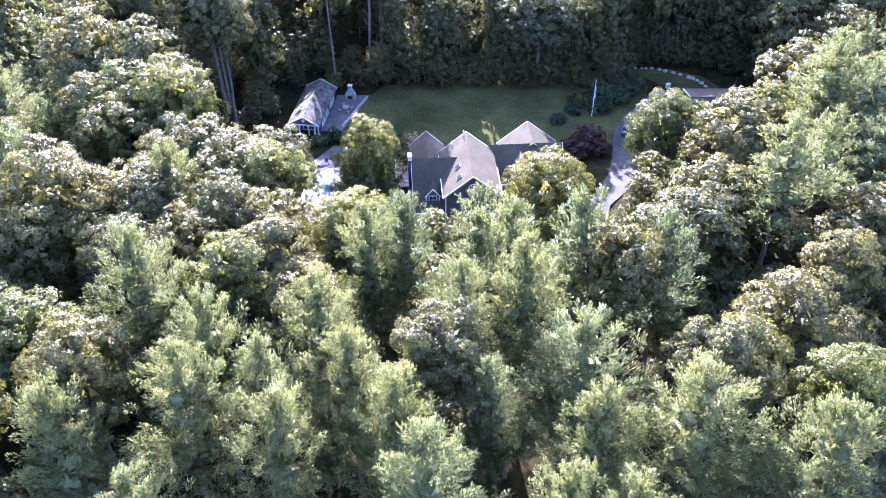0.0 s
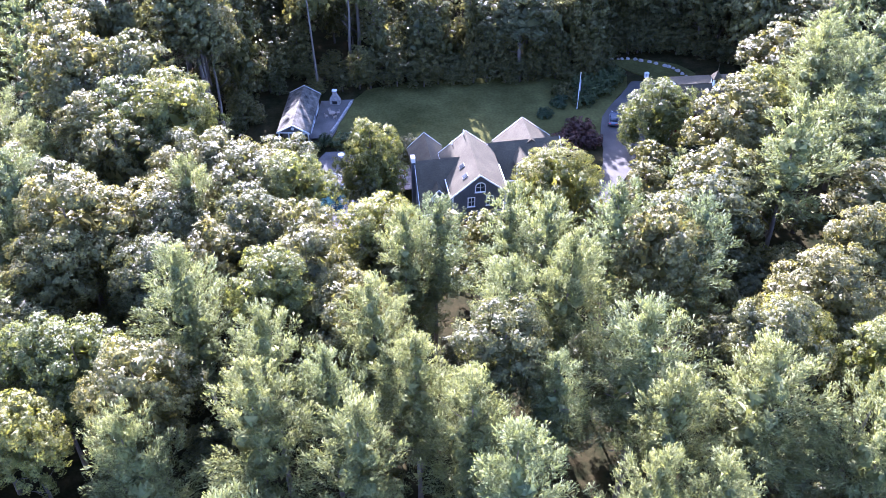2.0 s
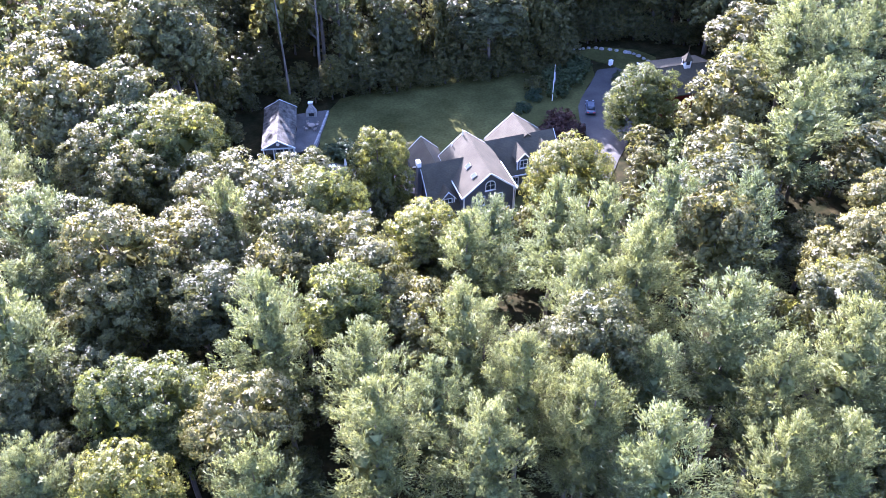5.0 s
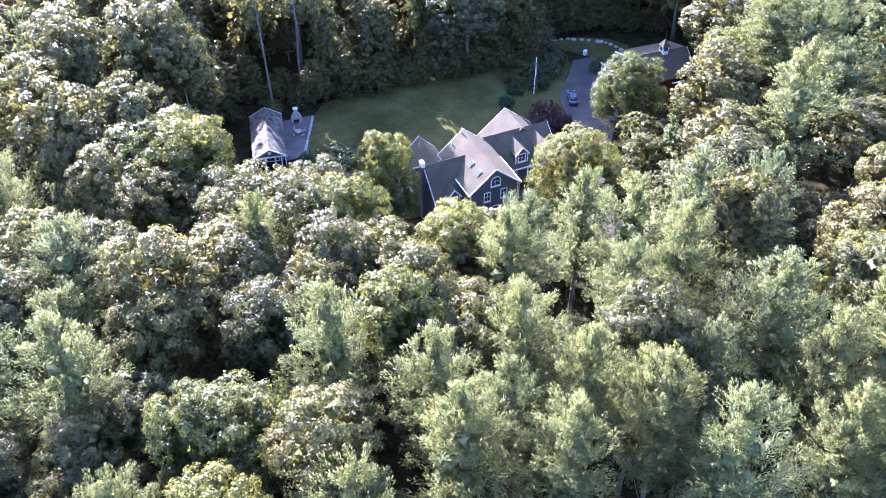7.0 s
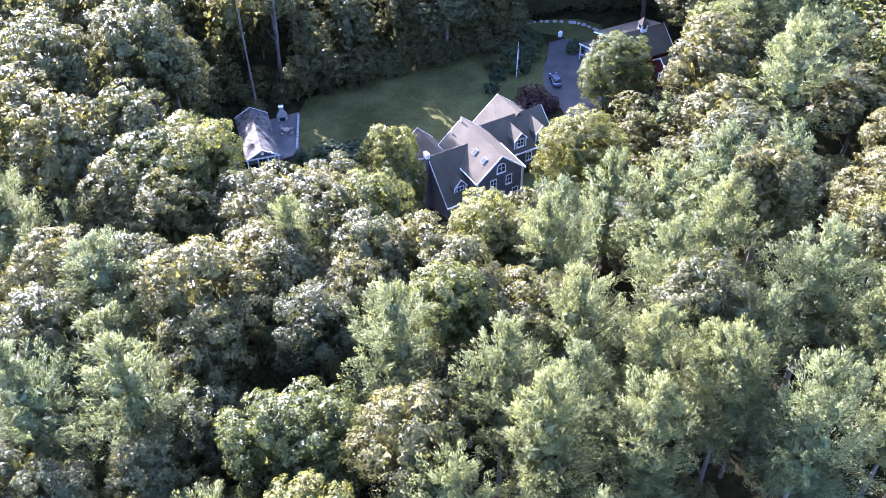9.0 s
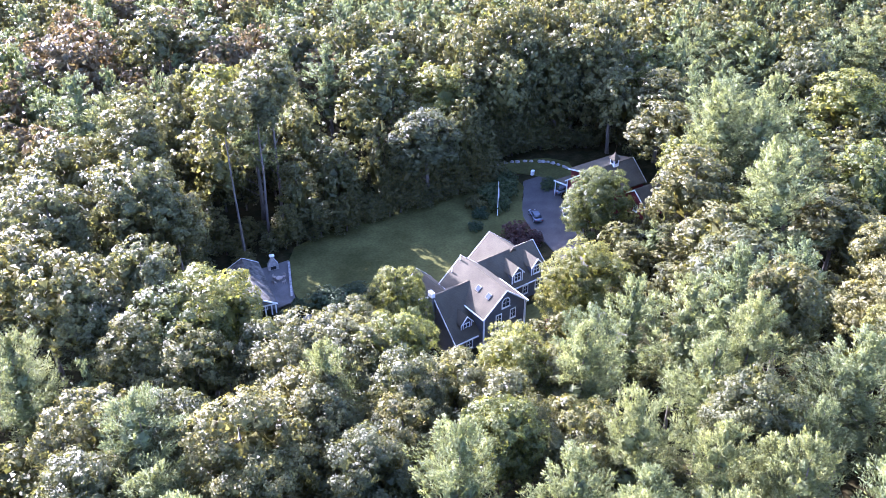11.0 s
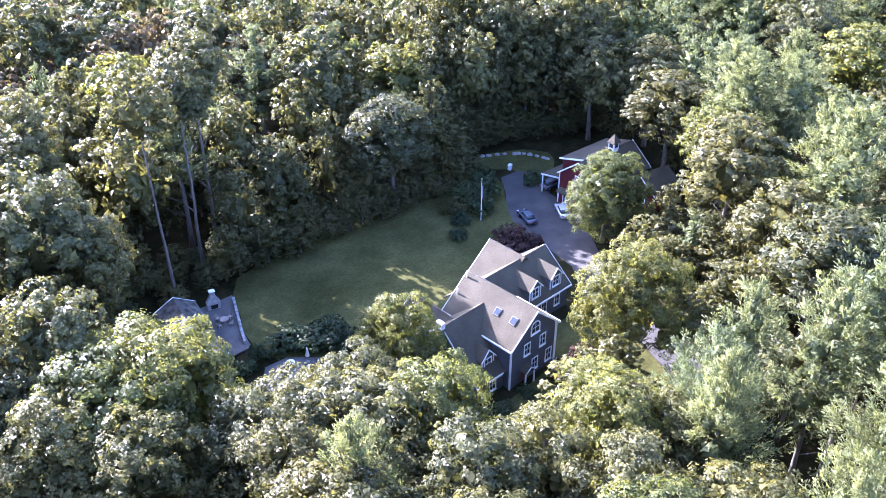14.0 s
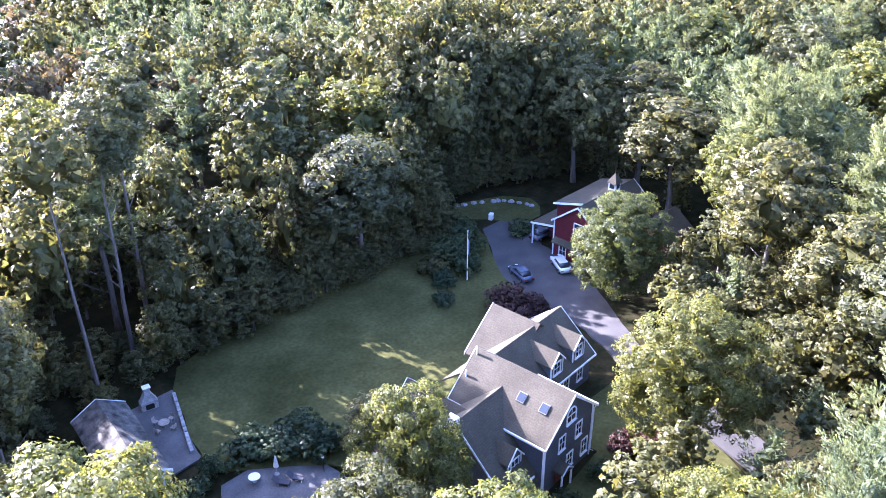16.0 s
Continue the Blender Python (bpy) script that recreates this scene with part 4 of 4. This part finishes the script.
        pine = noise.noise((x * 0.02, y * 0.02, 3)) + rng.uniform(-0.6, 0.6)
        if y < 100:
            pine += 0.45 if x > -24 else -0.35
        kind = "p" if pine > 0.12 else ("y" if rng.random() < 0.14 and y > 75 else "d")
        if y > 175 and x < 20 and rng.random() < 0.18:
            kind = "r"
        top = ground_z(x, y) + (rng.uniform(16, 21) if y < 75 else rng.uniform(13, 18) if y < 138 else rng.uniform(18, 23)) + (3 if kind == "p" else 0)
        if -50 < x < 62 and y < 128:
            kind = "d" if kind == "p" and rng.random() < 0.6 else kind
            top = ground_z(x, y) + rng.uniform(9, 15)
            reach *= 0.85
        top = min(top, open_view(x, y))
        if top - ground_z(x, y) < 7:
            continue
        if y > 150:
            top += rng.uniform(0, 5)
        far.append((kind, x, y, top, reach))
    far.sort(key=lambda r: r[2] + (60 if abs(r[1] - 5) > 75 else 0))
    near, far = far[:125], far[125:]
    for r in near:
        plant(*r, rng)
    # young growth in the gaps
    young = 0
    for _ in range(4000):
        x, y = rng.uniform(-60, 75), rng.uniform(42, 160)
        reach = rng.uniform(1.8, 2.8)
        if young >= 60 or is_clear(x, y, reach * 0.5) or any((x - a) ** 2 + (y - b) ** 2 < (0.55 * (reach + r)) ** 2 for a, b, r in spots):
            continue
        top = min(rng.uniform(6, 11), max(4.0, open_view(x, y)))
        plant("e", x, y, ground_z(x, y) + top, reach, rng, "young trees in the wood")
        spots.append((x, y, reach))
        young += 1
    # the far wood, one mesh a kind
    lean = {"p": (lambda k: pine_crown(210 + k, 36, 3, 10, 0.36), 27.0, 4.6, PINE), "d": (lambda k: broad_crown(240 + k, 24, 6, 9, 0.34), 20.0, 4.5, OAK),
            "y": (lambda k: broad_crown(270 + k, 24, 6, 9, 0.34), 20.0, 4.5, MAPLE), "r": (lambda k: broad_crown(290 + k, 24, 6, 9, 0.34), 20.0, 4.5, RUST)}
    words = {"p": "distant wood of blue-green pines", "d": "distant wood of olive green oaks", "y": "distant yellow-green maples in the wood", "r": "distant oaks turning rusty brown"}
    for kind, (maker, h0, r0, material) in lean.items():
        models = [maker(k) for k in range(5)]
        bits, rounds = [], []
        for k, x, y, top, reach in far:
            if k != kind:
                continue
            z, a = ground_z(x, y), rng.uniform(0, math.tau)
            v, rn = models[rng.randrange(5)]
            sz = min((top - z) / h0, 1.2 * reach / r0)
            v = v * np.array([reach / r0, reach / r0, sz]) + np.array([0, 0, top - z - h0 * sz])
            c, s = math.cos(a), math.sin(a)
            bits.append(np.stack([v[:, 0] * c - v[:, 1] * s + x, v[:, 0] * s + v[:, 1] * c + y, v[:, 2] + z], 1))
            rounds.append(np.stack([rn[:, 0] * c - rn[:, 1] * s, rn[:, 0] * s + rn[:, 1] * c, rn[:, 2]], 1))
        if bits:
            ob = new("distant_trees", leaf_mesh("distant_trees", (np.concatenate(bits), np.concatenate(rounds)), material))
            tagged(ob, words[kind], "wood", kind="stuff")


forest()


# ---- shrubs ----
def shrub_meshes(material, seed, count=3):
    return [crown_mesh("foliage", broad_crown(seed + k, 26, 6, 12, 0.10, 1.5, 0.0, 2.2), material) for k in range(count)]


SHRUBS = {"green": shrub_meshes(SHRUB, 400), "plum": shrub_meshes(PLUM, 430, 2), "pale": shrub_meshes(OAK, 450, 2)}


def shrub(kind, x, y, reach, height, rng):
    e = new("shrub")
    e.matrix_world = pose(x, y, ground_z(x, y) - 0.05, 0, 0, rng.uniform(0, 360)) @ Matrix.Diagonal((reach / 1.5, reach / 1.5, height / 2.2, 1))
    words = {"green": "dark green rounded shrub in the garden", "plum": "purple-leaved shrub beside the house", "pale": "pale olive shrub at the lawn's edge"}
    tagged(e, words[kind], "shrub", "garden shrubs")
    new("foliage", rng.choice(SHRUBS[kind])).parent = e


def shrubs():
    rng = random.Random(11)
    for x, y, r, h in ((24, 136, 2.8, 3.2), (27.2, 139.5, 3.0, 3.6), (21.5, 133.5, 1.9, 2.2), (28.6, 136.2, 2.0, 2.4)):
        shrub("plum", x, y, r, h, rng)
    for x, y, r, h in ((11.5, 109.8, 1.8, 2.6), (13.4, 107.8, 1.7, 2.4)):
        shrub("plum", x, y, r, h, rng)
    for x, y, r, h in ((30.5, 151, 2.4, 3.0), (34, 154, 2.4, 3.4), (31.5, 156, 2.6, 3.4), (27, 154, 2.2, 2.8), (36.5, 157, 2.4, 3.0), (34.0, 161.0, 2.6, 3.2), (37.8, 158.8, 2.7, 3.3), (30.5, 160.0, 2.4, 3.0), (46.2, 153.2, 1.9, 1.9), (44.4, 152.8, 1.5, 1.5), (25.5, 150.5, 1.8, 2.2), (22, 147, 1.6, 1.8)):
        shrub("pale" if rng.random() < 0.45 else "green", x, y, r, h, rng)
    for x, y, r, h in ((-8.5, 138.5, 2.0, 2.4), (-12.2, 137.6, 2.7, 2.7), (-15.0, 139.6, 2.9, 2.5), (-9.4, 134.6, 2.5, 3.2), (-7.5, 129, 2.0, 2.8), (-19.9, 139.4, 1.3, 2.9), (-22.5, 138.5, 1.6, 1.8), (-27.5, 135, 2.0, 2.4), (-29.5, 139, 1.8, 2.2), (-3, 109.5, 1.3, 1.4), (1.5, 109.8, 1.2, 1.2), (7, 109.5, 1.4, 1.5), (-6, 110, 1.3, 1.5)):
        shrub("green", x, y, r, h, rng)


shrubs()


# ---- cars, pole, garden things ----
def car(m, colour, label):
    c = thing("car", m, label, "car", "parked cars")
    paint = plain_mat("car_paint", colour, 0.25, 0.3)
    dark = plain_mat("dark_trim", (0.02, 0.02, 0.022), 0.5)
    side = [(-2.25, 0.35), (2.2, 0.35), (2.28, 0.62), (2.1, 0.86), (1.25, 0.97), (-1.7, 1.0), (-2.2, 0.95), (-2.3, 0.6)]
    bm = prism(bmesh.new(), side, -0.88, 0.88, along_y)
    bmesh.ops.bevel(bm, geom=bm.edges[:], offset=0.07, segments=2, affect="EDGES")
    body = part("body", bm, paint, c, smooth=True)
    bm = prism(bmesh.new(), [(-1.85, 0.95), (1.2, 0.95), (0.45, 1.43), (-1.15, 1.46)], -0.74, 0.74, along_y)
    bmesh.ops.bevel(bm, geom=bm.edges[:], offset=0.06, segments=2, affect="EDGES")
    part("windows", bm, GLASS, c, "dark window glass", True)
    part("roof", boxed(-1.1, 0.4, -0.68, 0.68, 1.42, 1.49, 0.03), paint, c)
    for x in (-1.4, 1.4):
        for y in (-0.82, 0.82):
            bm = bmesh.new()
            bmesh.ops.create_cone(bm, cap_ends=True, segments=16, radius1=0.33, radius2=0.33, depth=0.22, matrix=pose(x, y, 0.33, 90))
            w = part("wheel", bm, dark, c)
            bm = bmesh.new()
            bmesh.ops.create_cone(bm, cap_ends=True, segments=12, radius1=0.2, radius2=0.2, depth=0.25, matrix=pose(x, y, 0.33, 90))
            part("rim", bm, plain_mat("rim_metal", (0.45, 0.45, 0.46), 0.3, 0.9), w)
    for y in (-0.62, 0.62):
        part("headlight", boxed(2.16, 2.3, y - 0.2, y + 0.2, 0.62, 0.78, 0.02), WHITE, c)
        part("tail_light", boxed(-2.32, -2.2, y - 0.2, y + 0.2, 0.72, 0.86, 0.02), plain_mat("red_lens", (0.3, 0.02, 0.02), 0.3), c)
    return c


def on_ground(x, y, turn, lift=0.14):
    return pose(x, y, ground_z(x, y) + lift, 0, 0, turn)


car(on_ground(34.9, 144.0, 72), (0.10, 0.12, 0.15), "dark blue-grey car parked on the asphalt driveway")
car(on_ground(41.0, 141.5, 60), (0.75, 0.75, 0.75), "white car parked by the barn door")
car(on_ground(46.6, 149.6, 0), (0.16, 0.17, 0.19), "dark grey car under the barn's lean-to")


def pole():
    x, y = 28.75, 148.9
    z = ground_z(x, y)
    p = thing("flagpole", pose(x, y, z), "tall white flagpole standing on the lawn", "flagpole")
    part("shaft", tube(bmesh.new(), [(0, 0, -0.3), (0, 0, 4), (0, 0, 8.1)], [0.09, 0.08, 0.05], 8), WHITE, p)
    bm = bmesh.new()
    bmesh.ops.create_uvsphere(bm, u_segments=8, v_segments=6, radius=0.1, matrix=pose(0, 0, 8.15))
    part("ball", bm, WHITE, p)
    part("flag", prism(bmesh.new(), [(0.08, 4.4), (0.30, 4.3), (0.26, 6.6), (0.08, 6.7)], -0.05, 0.05, along_y), plain_mat("furled_cloth", (0.34, 0.33, 0.36), 0.9), p, "furled hanging flag")


pole()


def fireplace():
    x, y = -18.3, 155.4
    f = thing("outdoor_fireplace", pose(x, y, ground_z(x, y), 0, 0, -12), "tall stone outdoor fireplace on the patio", "fireplace")
    bm = boxed(-1.0, 1.0, -0.5, 0.5, -0.2, 1.35, 0.05)
    part("hearth", bm, STONE, f)
    # thin near-black panel on the solid hearth in place of an opening
    part("opening", boxed(-0.5, 0.5, -0.54, -0.46, 0.3, 1.0), plain_mat("opening_black", (0.015, 0.014, 0.013), 0.9), f, "near-black panel for the fireplace opening")
    bm = bmesh.new()
    lo = [bm.verts.new(p) for p in ((-0.9, -0.45, 1.35), (0.9, -0.45, 1.35), (0.9, 0.45, 1.35), (-0.9, 0.45, 1.35))]
    hi = [bm.verts.new(p) for p in ((-0.36, -0.3, 2.4), (0.36, -0.3, 2.4), (0.36, 0.3, 2.4), (-0.36, 0.3, 2.4))]
    for k in range(4):
        bm.faces.new((lo[k], lo[(k + 1) % 4], hi[(k + 1) % 4], hi[k]))
    bm.faces.new(hi)
    bm.faces.new(lo[::-1])
    part("shoulder", bm, STONE, f)
    part("chimney", boxed(-0.36, 0.36, -0.3, 0.3, 2.4, 3.1, 0.03), STONE, f)
    part("cap", boxed(-0.46, 0.46, -0.4, 0.4, 3.1, 3.22, 0.02), WHITE, f, "pale chimney cap")


fireplace()


def patio_wall():
    w = thing("patio_wall", Matrix.Identity(4), "low pale stone wall along the patio", "wall")
    n = 12
    for k in range(n):
        a = (k + 0.04) / n
        b = (k + 0.96) / n
        x0, y0, x1, y1 = -19.2 + 4.1 * a, 144.6 + 10.8 * a, -19.2 + 4.1 * b, 144.6 + 10.8 * b
        z = ground_z(x0, y0)
        d = math.atan2(y1 - y0, x1 - x0)
        bm = boxed(0, math.hypot(x1 - x0, y1 - y0), -0.2, 0.2, -0.1, 0.62 + 0.03 * (k % 3), 0.03)
        bmesh.ops.transform(bm, matrix=Matrix.Translation((x0, y0, z)) @ Matrix.Rotation(d, 4, "Z"), verts=bm.verts[:])
        part("stone_block", bm, STONE, w)


patio_wall()


def patio_set():
    x, y = -18.9, 151.0
    t = thing("patio_table", on_ground(x, y, 20, 0.20), "round patio table beside the fireplace", "table")
    bm = bmesh.new()
    bmesh.ops.create_cone(bm, cap_ends=True, segments=20, radius1=0.65, radius2=0.65, depth=0.05, matrix=pose(0, 0, 0.72))
    part("tabletop", bm, WOOD, t)
    part("pedestal", tube(bmesh.new(), [(0, 0, 0), (0, 0, 0.7)], [0.12, 0.06], 8), WOOD, t)
    for k in range(4):
        a = math.tau * k / 4 + 0.4
        c = thing("patio_chair", on_ground(x + 1.25 * math.cos(a), y + 1.25 * math.sin(a), math.degrees(a) - 90, 0.20), "weathered wooden patio chair", "chair", "chairs round the patio table")
        part("seat", boxed(-0.28, 0.28, -0.28, 0.28, 0.38, 0.45, 0.02), WOOD, c)
        part("backrest", boxed(-0.28, 0.28, 0.24, 0.31, 0.45, 0.95, 0.02), WOOD, c)
        for i in (-0.24, 0.24):
            for j in (-0.24, 0.24):
                part("leg", boxed(i - 0.03, i + 0.03, j - 0.03, j + 0.03, 0, 0.38), WOOD, c)


patio_set()


def poolside():
    z = -1.85
    t = thing("pool_table", pose(-17.3, 135.6, z), "white round garden table on the pool deck", "table")
    bm = bmesh.new()
    bmesh.ops.create_cone(bm, cap_ends=True, segments=24, radius1=0.62, radius2=0.62, depth=0.05, matrix=pose(0, 0, 0.7))
    part("tabletop", bm, WHITE, t)
    part("pedestal", tube(bmesh.new(), [(0, 0, 0), (0, 0, 0.68)], [0.2, 0.06], 8), WHITE, t)
    u = thing("closed_umbrella", pose(-15.0, 134.9, z), "closed pale garden umbrella by the pool", "umbrella")
    part("pole", tube(bmesh.new(), [(0, 0, 0), (0, 0, 2.5)], [0.03, 0.03], 6), WOOD, u)
    part("canopy", tube(bmesh.new(), [(0, 0, 0.9), (0, 0, 1.1), (0, 0, 2.3), (0, 0, 2.55)], [0.10, 0.30, 0.11, 0.03], 8), rough_mat("canvas", (0.55, 0.53, 0.47), (0.68, 0.66, 0.6), 1.5, 0.9), u)
    part("base", tube(bmesh.new(), [(0, 0, 0), (0, 0, 0.1)], [0.28, 0.25], 10), STONE, u)
    cloth = plain_mat("dark_sling", (0.05, 0.05, 0.055), 0.8)
    for x, y, a in ((-15.4, 133.2, 35), (-14.0, 132.7, 28), (-21.2, 131.6, -30), (-22.6, 129.6, -40)):
        s = thing("sun_lounger", pose(x, y, z, 0, 0, a), "dark sling sun lounger by the pool", "lounger", "loungers by the pool")
        part("bed", boxed(-0.33, 0.33, -0.7, 0.55, 0.3, 0.36, 0.015), cloth, s)
        bm = boxed(-0.33, 0.33, 0, 0.75, 0, 0.06, 0.015)
        bmesh.ops.transform(bm, matrix=pose(0, 0.55, 0.31, 35), verts=bm.verts[:])
        part("backrest", bm, cloth, s)
        for i in (-0.28, 0.28):
            for j in (-0.6, 0.5):
                part("leg", boxed(i - 0.025, i + 0.025, j - 0.025, j + 0.025, 0, 0.3), WHITE, s)


poolside()


def garden_lamp():
    p = thing("garden_lamp", pose(-11.3, 131.7, -1.85), "small lantern on a black post beside the pool deck", "lamp post")
    part("post", tube(bmesh.new(), [(0, 0, 0), (0, 0, 1.9)], [0.05, 0.04], 8), plain_mat("black_iron", (0.03, 0.03, 0.032), 0.5, 0.4), p)
    part("lantern", boxed(-0.11, 0.11, -0.11, 0.11, 1.9, 2.2, 0.02), WHITE, p, "pale glass lantern")
    bm = bmesh.new()
    bmesh.ops.create_cone(bm, cap_ends=True, segments=8, radius1=0.19, radius2=0.02, depth=0.16, matrix=pose(0, 0, 2.28))
    part("cap", bm, plain_mat("lantern_cap", (0.03, 0.03, 0.032), 0.5, 0.4), p)


garden_lamp()


def rock_row():
    rng = random.Random(3)
    way = [(40.2, 167.1), (44.8, 166.6), (50.6, 163.6), (53.0, 160.4), (54.2, 157)]
    for (ax, ay), (bx, by) in zip(way, way[1:]):
        for k in range(4):
            x, y = ax + (bx - ax) * k / 4 + rng.uniform(-0.3, 0.3), ay + (by - ay) * k / 4 + rng.uniform(-0.3, 0.3)
            bm = bmesh.new()
            bmesh.ops.create_icosphere(bm, subdivisions=2, radius=rng.uniform(0.3, 0.6))
            for v in bm.verts:
                v.co *= 1 + 0.25 * noise.noise(v.co * 2.5 + Vector((x, y, 0)))
                v.co.z *= 0.65
            ob = part("boulder", bm, STONE, smooth=True)
            ob.location = (x, y, ground_z(x, y) + 0.2)
            tagged(ob, "grey field boulder along the grass bank", "boulder", "boulders along the bank")


rock_row()


def cabinet():
    x, y = 45.4, 159.3
    c = thing("utility_cabinet", pose(x, y, ground_z(x, y) + 0.1, 0, 0, 20), "small white utility cabinet at the drive's end", "cabinet")
    part("body", boxed(-0.4, 0.4, -0.3, 0.3, 0, 1.0, 0.04), WHITE, c)
    part("lid", boxed(-0.44, 0.44, -0.34, 0.34, 1.0, 1.08, 0.02), WHITE, c)
    part("door", boxed(-0.32, 0.32, -0.33, -0.3, 0.1, 0.9, 0.01), WHITE, c)


cabinet()


def deck_chairs():
    red = plain_mat("faded_red_cloth", (0.30, 0.09, 0.08), 0.9)
    for u, v, a in ((-10.8, 12.6, 30), (-10.2, 14.6, -60), (-10.9, 16.2, 160)):
        w = HOUSE @ pose(u, v, 0.62, 0, 0, a)
        c = thing("deck_chair", w, "garden chair with faded red cushion on the deck", "chair", "chairs on the deck")
        part("cushion", boxed(-0.28, 0.28, -0.28, 0.28, 0.4, 0.52, 0.03), red, c)
        part("backrest", boxed(-0.28, 0.28, 0.25, 0.34, 0.45, 1.0, 0.03), red, c)
        for i in (-0.25, 0.25):
            for j in (-0.25, 0.25):
                part("leg", boxed(i - 0.025, i + 0.025, j - 0.025, j + 0.025, 0, 0.4), WHITE, c)


deck_chairs()
